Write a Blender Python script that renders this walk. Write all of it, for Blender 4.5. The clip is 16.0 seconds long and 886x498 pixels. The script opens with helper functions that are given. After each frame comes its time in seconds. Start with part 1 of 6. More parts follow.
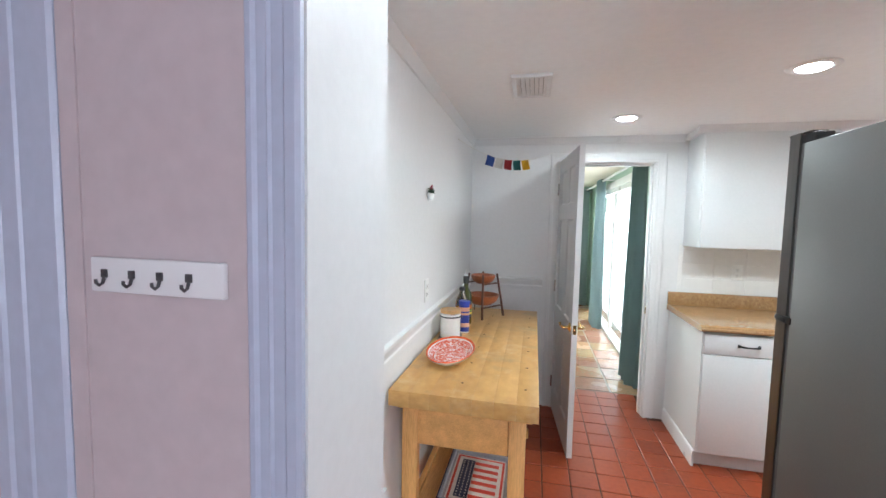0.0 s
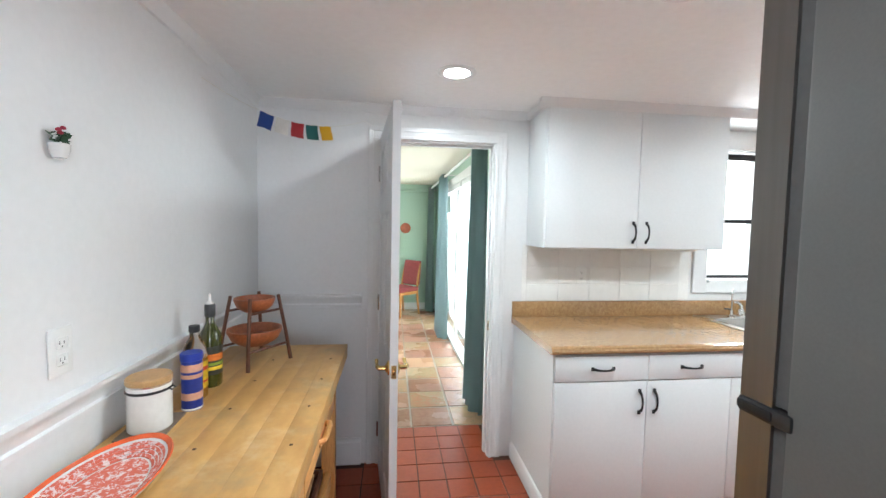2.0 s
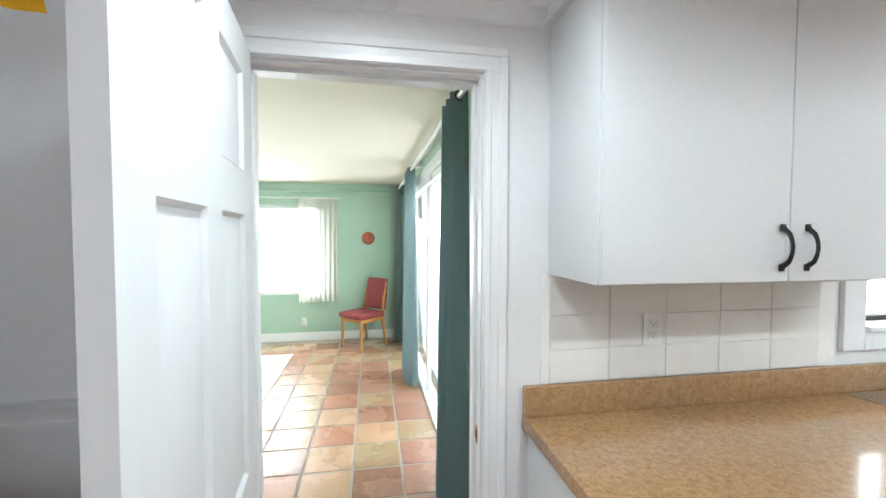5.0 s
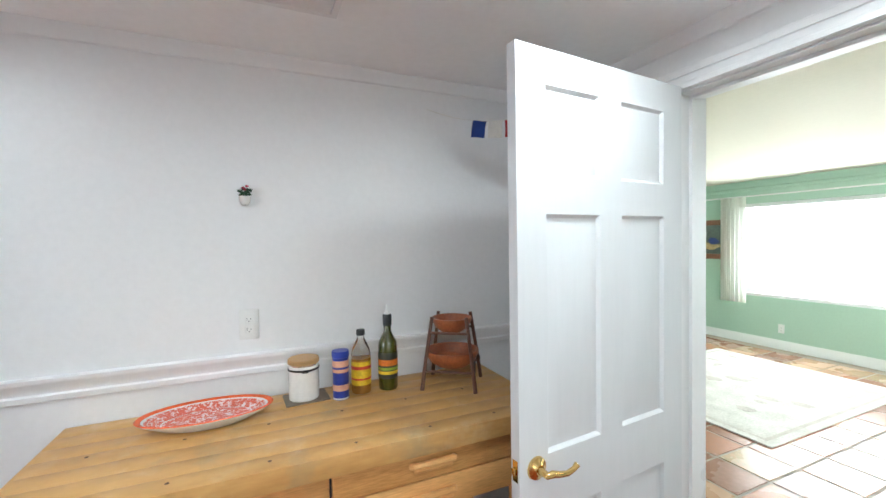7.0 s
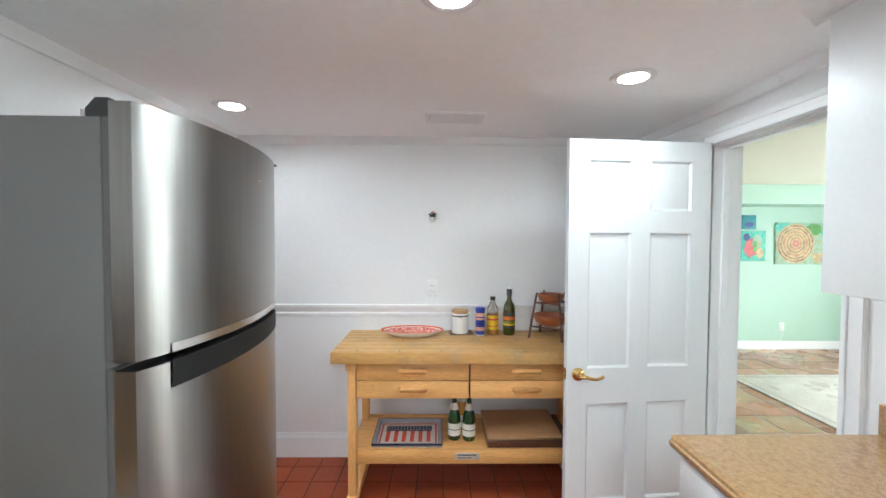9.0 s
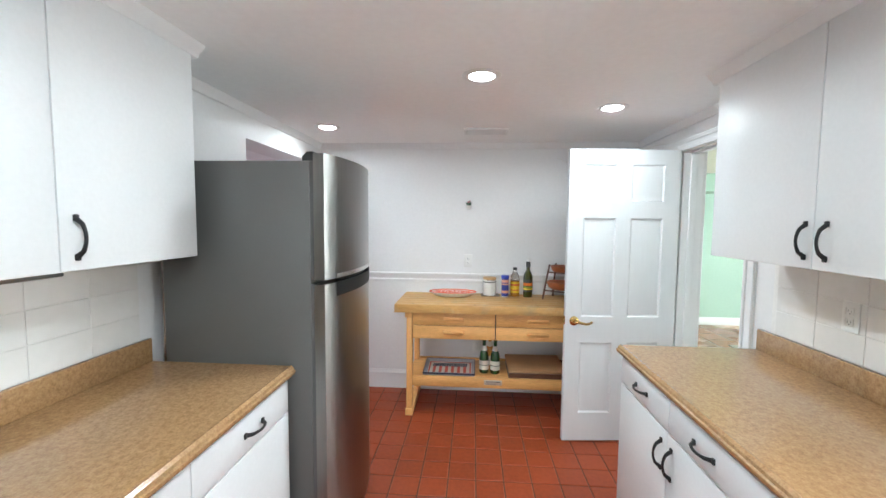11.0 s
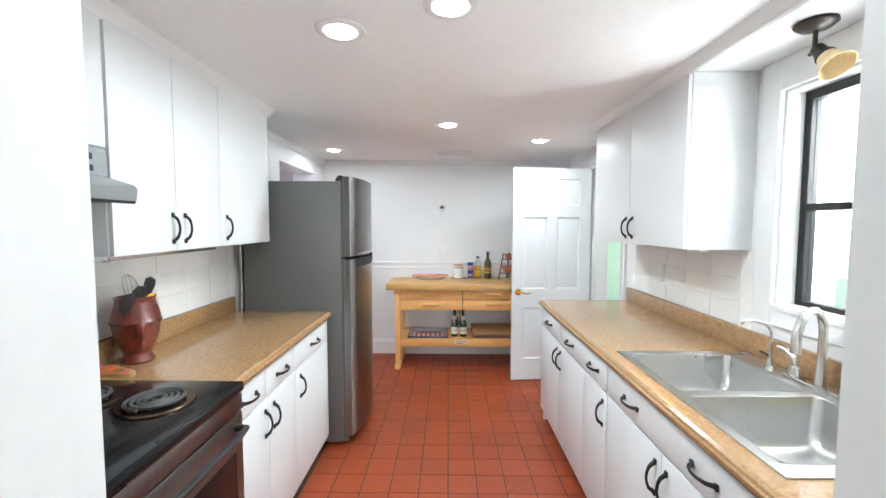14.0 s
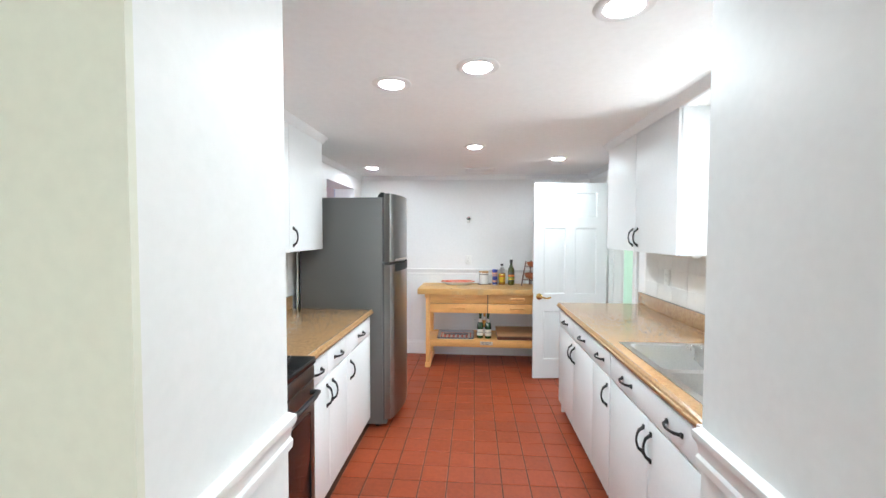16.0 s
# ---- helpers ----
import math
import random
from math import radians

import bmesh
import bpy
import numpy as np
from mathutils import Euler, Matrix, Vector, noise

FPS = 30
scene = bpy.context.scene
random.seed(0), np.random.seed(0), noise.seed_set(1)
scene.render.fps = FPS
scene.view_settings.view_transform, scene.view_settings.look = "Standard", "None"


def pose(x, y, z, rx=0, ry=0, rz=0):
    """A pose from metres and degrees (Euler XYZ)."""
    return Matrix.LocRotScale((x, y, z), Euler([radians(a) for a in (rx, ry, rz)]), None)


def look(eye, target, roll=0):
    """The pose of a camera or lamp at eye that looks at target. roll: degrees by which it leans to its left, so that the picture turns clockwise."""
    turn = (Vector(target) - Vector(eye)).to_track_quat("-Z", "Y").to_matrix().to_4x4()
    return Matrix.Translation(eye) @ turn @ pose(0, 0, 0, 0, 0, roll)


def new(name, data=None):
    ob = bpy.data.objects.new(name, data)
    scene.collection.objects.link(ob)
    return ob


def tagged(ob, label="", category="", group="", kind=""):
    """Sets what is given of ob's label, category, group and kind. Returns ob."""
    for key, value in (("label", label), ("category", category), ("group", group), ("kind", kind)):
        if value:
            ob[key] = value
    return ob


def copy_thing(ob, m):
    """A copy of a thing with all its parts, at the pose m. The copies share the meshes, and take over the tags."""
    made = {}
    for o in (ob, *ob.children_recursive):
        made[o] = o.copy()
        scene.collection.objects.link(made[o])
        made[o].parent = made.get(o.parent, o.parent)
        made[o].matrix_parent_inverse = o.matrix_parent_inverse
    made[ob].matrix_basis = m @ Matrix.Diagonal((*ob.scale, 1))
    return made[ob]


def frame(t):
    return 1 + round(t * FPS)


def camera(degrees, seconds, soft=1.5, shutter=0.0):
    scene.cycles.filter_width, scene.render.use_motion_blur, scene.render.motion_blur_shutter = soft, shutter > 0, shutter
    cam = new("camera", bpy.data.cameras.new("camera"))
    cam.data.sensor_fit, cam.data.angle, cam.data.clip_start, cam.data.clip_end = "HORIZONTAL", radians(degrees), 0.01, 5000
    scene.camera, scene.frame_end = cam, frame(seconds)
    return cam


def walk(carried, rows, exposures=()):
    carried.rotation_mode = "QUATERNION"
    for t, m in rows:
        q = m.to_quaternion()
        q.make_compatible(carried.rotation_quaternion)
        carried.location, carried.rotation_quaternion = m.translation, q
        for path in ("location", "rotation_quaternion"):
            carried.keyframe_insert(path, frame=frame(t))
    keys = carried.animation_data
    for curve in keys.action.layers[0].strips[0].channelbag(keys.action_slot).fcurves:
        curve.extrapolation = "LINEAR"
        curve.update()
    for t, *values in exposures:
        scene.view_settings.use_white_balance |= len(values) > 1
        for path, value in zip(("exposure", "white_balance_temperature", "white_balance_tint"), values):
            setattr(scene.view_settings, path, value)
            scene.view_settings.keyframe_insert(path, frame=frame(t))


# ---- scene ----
cam = camera(95.3, 16.0)
PATH = [
    (0, (-0.251, 0.112, 1.551), (-0.69, 2.058, 1.406), 1.2),
    (0.5, (-0.16, 0.303, 1.532), (-0.47, 2.273, 1.383), 1.2),
    (1, (-0.125, 0.547, 1.507), (-0.229, 2.541, 1.402), 1.4),
    (1.5, (-0.05, 0.794, 1.496), (0.042, 2.789, 1.398), 1.2),
    (2, (0.007, 1.034, 1.506), (0.257, 3.015, 1.392), 1.1),
    (2.5, (0.028, 1.226, 1.508), (0.535, 3.157, 1.391), 1.1),
    (3, (0.04, 1.355, 1.511), (0.792, 3.204, 1.404), 1.1),
    (3.2, (0.054, 1.411, 1.513), (0.853, 3.242, 1.408), 1.0),
    (5.5, (0.392, 2.403, 1.525), (0.226, 4.395, 1.454), -0.6),
    (6, (0.509, 2.303, 1.464), (-0.412, 4.076, 1.381), -2.2),
    (6.5, (0.707, 2.197, 1.508), (-0.823, 3.483, 1.441), -1.3),
    (7, (0.948, 2.158, 1.508), (-0.882, 2.964, 1.456), -0.9),
    (7.5, (1.255, 2.133, 1.51), (-0.715, 2.474, 1.462), -0.3),
    (8, (1.56, 2.073, 1.523), (-0.435, 2.21, 1.476), -0.0),
    (8.5, (1.795, 2.094, 1.555), (-0.203, 2.136, 1.493), 0.1),
    (9, (2.021, 2.132, 1.55), (0.022, 2.157, 1.487), 0.3),
    (9.2, (2.112, 2.13, 1.546), (0.113, 2.152, 1.472), 0.3),
    (11.3, (2.959, 2.137, 1.542), (0.97, 1.967, 1.414), 0.4),
    (11.5, (3.045, 2.128, 1.519), (1.056, 1.958, 1.406), 0.3),
    (12, (3.22, 2.143, 1.512), (1.228, 2.005, 1.399), 0.2),
    (12.5, (3.391, 2.172, 1.503), (1.398, 2.058, 1.39), 0.2),
    (13, (3.574, 2.162, 1.502), (1.58, 2.058, 1.388), 0.3),
    (13.5, (3.738, 2.159, 1.499), (1.742, 2.102, 1.382), 0.2),
    (14, (3.849, 2.17, 1.508), (1.853, 2.143, 1.384), 0.1),
    (14.5, (3.967, 2.149, 1.514), (1.972, 2.106, 1.37), 0.1),
    (15, (4.104, 2.156, 1.521), (2.108, 2.076, 1.421), 0.1),
    (15.5, (4.201, 2.19, 1.507), (2.205, 2.082, 1.457), 0.1),
    (16, (4.24, 2.162, 1.509), (2.248, 2.009, 1.434), 0.1),
]
EXPOSURES = [(0.0, 0.49), (1.0, 0.46), (2.0, 0.53), (3.0, 0.53), (5.5, 0.30), (7.0, 0.32), (9.0, 0.385), (11.5, 0.41), (13.0, 0.50), (16.0, 0.60)]
walk(cam, [(t, look(eye, target, roll)) for t, eye, target, roll in PATH], EXPOSURES)

# ---- world and lights ----
world = bpy.data.worlds.new("sky")
scene.world = world
world.use_nodes = True
wn = world.node_tree.nodes
sky = wn.new("ShaderNodeTexSky")
sky.sky_type = "NISHITA"
sky.sun_disc = False
sky.sun_elevation = radians(42)
sky.sun_rotation = radians(20)
wn["Background"].inputs["Strength"].default_value = 0.14
world.node_tree.links.new(sky.outputs["Color"], wn["Background"].inputs["Color"])
sun = new("sun", bpy.data.lights.new("sun", "SUN"))
sun.data.energy, sun.data.angle, sun.data.color = 2.0, radians(0.6), (1.0, 0.95, 0.87)
sun.matrix_world = look((0, 30, 28), (0, 0, 0))


def area(name, eye, target, sx, sy, power, color, shape="RECTANGLE", spread=180):
    lamp = new(name, bpy.data.lights.new(name, "AREA"))
    lamp.data.shape, lamp.data.size, lamp.data.size_y = shape, sx, sy
    lamp.data.energy, lamp.data.color, lamp.data.spread = power, color, radians(spread)
    lamp.matrix_world = look(eye, target)
    return lamp


COOL, WARM = (0.90, 0.97, 1.0), (0.79, 0.935, 1.0)
area("daylight", (2.37, 3.725, 1.81), (2.37, 2.0, 1.60), 0.40, 0.44, 6.6, COOL)
area("daylight", (2.37, 4.40, 2.85), (2.37, 3.3, 1.2), 1.4, 0.9, 46, COOL)
area("daylight", (-1.45, 8.30, 1.28), (-1.45, 5.0, 0.6), 1.9, 1.2, 64, COOL)
area("daylight", (0.86, 6.10, 1.05), (-3.0, 6.1, 0.8), 2.4, 1.9, 38, COOL)
# Fill lamp at an unseen window added to the east room.
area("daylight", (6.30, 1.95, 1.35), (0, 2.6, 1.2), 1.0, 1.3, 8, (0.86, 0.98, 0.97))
# Fill lamp at an added hall window, placed to brighten the closet wall.
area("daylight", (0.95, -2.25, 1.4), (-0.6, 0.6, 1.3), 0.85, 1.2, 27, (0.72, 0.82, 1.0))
DOWNLIGHTS = [(0.87, 2.165), (0.30, 2.955), (-0.13, 1.05), (2.30, 1.765), (2.47, 2.175), (2.90, 2.63)]
for lx, ly in DOWNLIGHTS:
    area("downlight_beam", (lx, ly, 2.207), (lx, ly, 0), 0.11, 0.11, 10.5 if 0.5 < lx < 2 else 6 if ly > 2.9 else 4.3 if lx < 0.5 else 4.5 if ly < 2 else 6 if lx > 2.8 else 9, WARM, "DISK", 172)


# ---- materials ----
def mat(name, color, rough=0.5, metal=0.0, var=0.06, big=1.2, fine=60.0, bump=0.04, spec=0.5, rand=0.0, stretch=(1, 1, 1), coat=0.0, tint=None):
    """Base colour with broad blotches and fine grain, in object space in metres."""
    m = bpy.data.materials.new(name)
    m.use_nodes = True
    n, l = m.node_tree.nodes, m.node_tree.links
    b = n["Principled BSDF"]
    b.inputs["Metallic"].default_value = metal
    b.inputs["Specular IOR Level"].default_value = spec
    b.inputs["Coat Weight"].default_value = coat
    geo = n.new("ShaderNodeNewGeometry")
    mp = n.new("ShaderNodeMapping")
    mp.inputs["Scale"].default_value = stretch
    l.new(geo.outputs["Position"], mp.inputs["Vector"])
    n1, n2 = n.new("ShaderNodeTexNoise"), n.new("ShaderNodeTexNoise")
    n1.inputs["Scale"].default_value, n1.inputs["Detail"].default_value = big, 4
    n2.inputs["Scale"].default_value, n2.inputs["Detail"].default_value = fine, 3
    for k in (n1, n2):
        l.new(mp.outputs["Vector"], k.inputs["Vector"])
    add = n.new("ShaderNodeMath")
    add.operation = "ADD"
    l.new(n1.outputs["Fac"], add.inputs[0])
    l.new(n2.outputs["Fac"], add.inputs[1])
    last = add.outputs[0]
    span = 2.0
    if rand:
        oi = n.new("ShaderNodeObjectInfo")
        mul = n.new("ShaderNodeMath")
        mul.operation = "MULTIPLY_ADD"
        mul.inputs[1].default_value = rand
        l.new(oi.outputs["Random"], mul.inputs[0])
        l.new(last, mul.inputs[2])
        last, span = mul.outputs[0], 2.0 + rand
    ramp = n.new("ShaderNodeValToRGB")
    div = n.new("ShaderNodeMath")
    div.operation = "DIVIDE"
    div.inputs[1].default_value = span
    l.new(last, div.inputs[0])
    l.new(div.outputs[0], ramp.inputs["Fac"])
    lo = [c * (1 - var * 1.6) for c in color]
    hi = [min(1, c * (1 + var * 1.6)) for c in (tint or color)]
    ramp.color_ramp.elements[0].position, ramp.color_ramp.elements[1].position = 0.3, 0.7
    ramp.color_ramp.elements[0].color, ramp.color_ramp.elements[1].color = (*lo, 1), (*hi, 1)
    l.new(ramp.outputs["Color"], b.inputs["Base Color"])
    rr = n.new("ShaderNodeMapRange")
    rr.inputs["To Min"].default_value, rr.inputs["To Max"].default_value = max(0.02, rough - 0.08), min(1, rough + 0.08)
    l.new(n1.outputs["Fac"], rr.inputs["Value"])
    l.new(rr.outputs["Result"], b.inputs["Roughness"])
    if bump:
        bp = n.new("ShaderNodeBump")
        bp.inputs["Strength"].default_value, bp.inputs["Distance"].default_value = bump, 0.004
        l.new(add.outputs[0], bp.inputs["Height"])
        l.new(bp.outputs["Normal"], b.inputs["Normal"])
    return m


def ramp_of(m):
    return [k for k in m.node_tree.nodes if k.type == "VALTORGB"][0].color_ramp


def glow(name, color, strength):
    m = bpy.data.materials.new(name)
    m.use_nodes = True
    b = m.node_tree.nodes["Principled BSDF"]
    b.inputs["Base Color"].default_value = (*color, 1)
    b.inputs["Emission Color"].default_value = (*color, 1)
    b.inputs["Emission Strength"].default_value = strength
    return m


def glass(name, color, rough=0.02):
    m = bpy.data.materials.new(name)
    m.use_nodes = True
    b = m.node_tree.nodes["Principled BSDF"]
    b.inputs["Base Color"].default_value = (*color, 1)
    b.inputs["Transmission Weight"].default_value = 1.0
    b.inputs["Roughness"].default_value = rough
    b.inputs["IOR"].default_value = 1.45
    return m


def sheer(name, color, through_light=0.5):
    m = mat(name, color, 0.9, var=0.04, big=6, fine=220, bump=0.05)
    n, l = m.node_tree.nodes, m.node_tree.links
    b, out = n["Principled BSDF"], n["Material Output"]
    tr, mix = n.new("ShaderNodeBsdfTranslucent"), n.new("ShaderNodeMixShader")
    tr.inputs["Color"].default_value = (*color, 1)
    mix.inputs["Fac"].default_value = through_light
    l.new(b.outputs[0], mix.inputs[1])
    l.new(tr.outputs[0], mix.inputs[2])
    l.new(mix.outputs[0], out.inputs["Surface"])
    return m


WHITE = mat("white_wall_paint", (0.775, 0.775, 0.775), 0.45, var=0.02, big=0.9, fine=45, bump=0.06)
CEIL = mat("ceiling_paint", (0.92, 0.925, 0.925), 0.75, var=0.02, big=1.3, fine=30, bump=0.12)
TRIM = mat("gloss_trim_paint", (0.79, 0.79, 0.79), 0.3, var=0.015, big=2, fine=50, bump=0.03)
CAB = mat("white_cabinet_paint", (0.745, 0.76, 0.765), 0.46, var=0.02, big=1.5, fine=70, bump=0.04)
DOORW = mat("white_door_paint", (0.69, 0.70, 0.71), 0.55, var=0.015, big=1.5, fine=60, bump=0.04, stretch=(1, 1, 0.1))
TILEW = mat("white_glazed_tile", (0.80, 0.79, 0.77), 0.16, var=0.03, big=3, fine=25, bump=0.05, rand=0.5)
GROUTW = mat("white_grout", (0.80, 0.79, 0.77), 0.8, var=0.05, big=4, fine=120)
GREEN = mat("mint_green_paint", (0.41, 0.585, 0.485), 0.55, var=0.03, big=0.8, fine=40, bump=0.06)
PALE = mat("pale_cream_green_paint", (0.70, 0.70, 0.60), 0.5, var=0.03, big=0.8, fine=40, bump=0.06)
CREAM = mat("cream_ceiling_paint", (0.78, 0.74, 0.63), 0.8, var=0.02, big=1.0, fine=40, bump=0.05)
PINK = mat("pinkish_grey_paint", (0.56, 0.475, 0.485), 0.5, var=0.05, big=1.6, fine=30, bump=0.08)
CASING = mat("grey_blue_casing_paint", (0.46, 0.50, 0.61), 0.4, var=0.04, big=2, fine=50, bump=0.03)
QUARRY = mat("red_quarry_tile", (0.27, 0.045, 0.014), 0.42, var=0.10, big=2.2, fine=38, bump=0.12, rand=0.5, tint=(0.31, 0.056, 0.019), spec=0.35)
GROUTR = mat("dark_tile_joint", (0.075, 0.032, 0.022), 0.9, var=0.15, big=5, fine=150, bump=0.2)
SALT = mat("saltillo_tile", (0.31, 0.15, 0.095), 0.27, var=0.10, big=2.5, fine=26, bump=0.10, rand=2.4, tint=(0.43, 0.26, 0.16))
cr = ramp_of(SALT)
for pos, col in ((0.42, (0.38, 0.20, 0.14)), (0.55, (0.41, 0.18, 0.10)), (0.62, (0.34, 0.26, 0.15))):
    e = cr.elements.new(pos)
    e.color = (*col, 1)
GROUTS = mat("pale_tile_joint", (0.34, 0.29, 0.24), 0.85, var=0.1, big=4, fine=120)
STEEL = mat("brushed_stainless_steel", (0.25, 0.24, 0.23), 0.29, 1.0, var=0.06, big=1.5, fine=120, bump=0.02, stretch=(1, 1, 0.03))
sb = STEEL.node_tree.nodes["Principled BSDF"]
sb.inputs["Anisotropic"].default_value, sb.inputs["Anisotropic Rotation"].default_value = 0.85, 0.25
stan = STEEL.node_tree.nodes.new("ShaderNodeTangent")
stan.direction_type, stan.axis = "RADIAL", "Z"
STEEL.node_tree.links.new(stan.outputs["Tangent"], sb.inputs["Tangent"])
SINKM = mat("satin_stainless_steel", (0.60, 0.60, 0.595), 0.30, 1.0, var=0.06, big=4, fine=140, bump=0.03)
FRSIDE = mat("dark_grey_enamel", (0.112, 0.112, 0.108), 0.45, 0.0, var=0.05, big=2, fine=260, bump=0.03)
BLACKP = mat("black_plastic", (0.018, 0.018, 0.019), 0.38, var=0.1, big=5, fine=200, bump=0.04)
BLACKM = mat("black_iron", (0.02, 0.02, 0.021), 0.45, 0.4, var=0.1, big=8, fine=160, bump=0.06)
ENAMEL = mat("black_gloss_enamel", (0.010, 0.010, 0.011), 0.10, var=0.1, big=5, fine=90, bump=0.01, spec=0.28)
BRASS = mat("polished_brass", (0.76, 0.52, 0.20), 0.16, 1.0, var=0.05, big=10, fine=80, bump=0.02)
CHROME = mat("brushed_nickel", (0.66, 0.65, 0.63), 0.2, 1.0, var=0.04, big=9, fine=150, bump=0.02)
LAMIN = mat("speckled_brown_laminate", (0.29, 0.155, 0.068), 0.18, var=0.10, big=60, fine=190, bump=0.012, tint=(0.42, 0.25, 0.12), coat=0.35)
for k in LAMIN.node_tree.nodes:
    if k.type == "TEX_NOISE":
        k.inputs["Detail"].default_value = 8
WOOD = mat("honey_beech_wood", (0.66, 0.315, 0.088), 0.42, var=0.12, big=2.2, fine=30, bump=0.08, stretch=(9, 0.8, 9), tint=(0.82, 0.46, 0.17), rand=0.5)
WOODX = mat("honey_beech_end_wood", (0.66, 0.315, 0.088), 0.45, var=0.12, big=2.2, fine=30, bump=0.08, stretch=(9, 9, 0.8), tint=(0.82, 0.46, 0.17), rand=0.5)
TOPW = mat("worn_bench_top_wood", (0.53, 0.275, 0.083), 0.40, var=0.03, big=2.2, fine=14, bump=0.035, stretch=(2, 0.9, 4), tint=(0.66, 0.385, 0.135))
LIGHT = glow("lamp_lens", (0.93, 0.97, 1.0), 38.0)
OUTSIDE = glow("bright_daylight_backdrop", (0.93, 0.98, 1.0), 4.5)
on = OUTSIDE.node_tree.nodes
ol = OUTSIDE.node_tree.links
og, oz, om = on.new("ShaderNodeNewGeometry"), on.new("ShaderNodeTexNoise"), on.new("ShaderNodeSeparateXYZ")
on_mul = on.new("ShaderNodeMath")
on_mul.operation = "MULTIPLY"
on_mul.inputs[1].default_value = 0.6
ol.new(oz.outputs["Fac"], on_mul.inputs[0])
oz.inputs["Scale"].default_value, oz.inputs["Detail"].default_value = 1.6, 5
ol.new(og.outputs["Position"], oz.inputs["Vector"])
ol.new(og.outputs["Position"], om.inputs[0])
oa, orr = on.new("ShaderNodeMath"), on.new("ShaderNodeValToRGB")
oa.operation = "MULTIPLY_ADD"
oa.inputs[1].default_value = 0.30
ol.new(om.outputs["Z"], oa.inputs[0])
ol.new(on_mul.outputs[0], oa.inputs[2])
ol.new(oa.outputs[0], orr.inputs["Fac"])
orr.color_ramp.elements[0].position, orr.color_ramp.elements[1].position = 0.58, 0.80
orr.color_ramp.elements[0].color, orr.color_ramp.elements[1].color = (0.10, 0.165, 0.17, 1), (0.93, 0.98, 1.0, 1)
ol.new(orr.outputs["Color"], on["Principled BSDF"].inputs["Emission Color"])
PANE = glass("window_glass", (0.97, 0.99, 1.0))


def stain(m, color, scale, low, high, amount):
    """Lays patches of another colour, with a shape of their own, over a material."""
    n, l = m.node_tree.nodes, m.node_tree.links
    b = n["Principled BSDF"]
    src = b.inputs["Base Color"].links[0].from_socket
    geo, nz, rm, mx = n.new("ShaderNodeNewGeometry"), n.new("ShaderNodeTexNoise"), n.new("ShaderNodeMapRange"), n.new("ShaderNodeMix")
    nz.inputs["Scale"].default_value, nz.inputs["Detail"].default_value, nz.inputs["Roughness"].default_value = scale, 5, 0.65
    l.new(geo.outputs["Position"], nz.inputs["Vector"])
    rm.inputs["From Min"].default_value, rm.inputs["From Max"].default_value, rm.inputs["To Max"].default_value = low, high, amount
    l.new(nz.outputs["Fac"], rm.inputs["Value"])
    mx.data_type = "RGBA"
    l.new(rm.outputs["Result"], mx.inputs["Factor"])
    l.new(src, mx.inputs["A"])
    mx.inputs["B"].default_value = (*color, 1)
    l.new(mx.outputs["Result"], b.inputs["Base Color"])


stain(TOPW, (0.30, 0.25, 0.14), 4.2, 0.53, 0.69, 0.5)
stain(TOPW, (0.70, 0.54, 0.32), 7.0, 0.56, 0.72, 0.45)
stain(TOPW, (0.50, 0.24, 0.06), 2.2, 0.52, 0.70, 0.5)
stain(QUARRY, (0.16, 0.035, 0.020), 1.6, 0.50, 0.75, 0.5)
stain(QUARRY, (0.36, 0.11, 0.05), 11.0, 0.60, 0.80, 0.35)
stain(WHITE, (0.755, 0.755, 0.745), 2.3, 0.50, 0.80, 0.35)
stain(CEIL, (0.85, 0.85, 0.85), 1.7, 0.52, 0.80, 0.35)
stain(FRSIDE, (0.13, 0.13, 0.125), 3.0, 0.50, 0.80, 0.4)


# ---- builders ----
def bx(bm, x0, x1, y0, y1, z0, z1, bevel=0.0, seg=1):
    """A box between two corners added to bm."""
    vs = [bm.verts.new((x, y, z)) for z in (z0, z1) for y in (y0, y1) for x in (x0, x1)]
    fs = [bm.faces.new([vs[i] for i in q]) for q in ((0, 2, 3, 1), (4, 5, 7, 6), (0, 1, 5, 4), (2, 6, 7, 3), (0, 4, 6, 2), (1, 3, 7, 5))]
    if bevel:
        edges = list({e for f in fs for e in f.edges})
        bmesh.ops.bevel(bm, geom=edges, offset=bevel, segments=seg, profile=0.5, affect="EDGES")
    return bm


def box(x0, x1, y0, y1, z0, z1, bevel=0.004, seg=2):
    return bx(bmesh.new(), x0, x1, y0, y1, z0, z1, bevel, seg)


def boxes(*rows, bevel=0.0):
    bm = bmesh.new()
    for r in rows:
        bx(bm, *r, bevel=bevel)
    return bm


def lathe(profile, seg=28, cx=0, cy=0, cz=0):
    """A turned body from (radius, height) pairs."""
    bm = bmesh.new()
    rings = []
    for r, z in profile:
        if r < 1e-5:
            rings.append([bm.verts.new((cx, cy, cz + z))])
        else:
            rings.append([bm.verts.new((cx + r * math.cos(2 * math.pi * k / seg), cy + r * math.sin(2 * math.pi * k / seg), cz + z)) for k in range(seg)])
    for a, b in zip(rings, rings[1:]):
        for k in range(seg):
            j = (k + 1) % seg
            if len(a) == 1 and len(b) == 1:
                continue
            if len(a) == 1:
                bm.faces.new((a[0], b[k], b[j]))
            elif len(b) == 1:
                bm.faces.new((a[k], a[j], b[0]))
            else:
                bm.faces.new((a[k], a[j], b[j], b[k]))
    bmesh.ops.recalc_face_normals(bm, faces=bm.faces)
    return bm


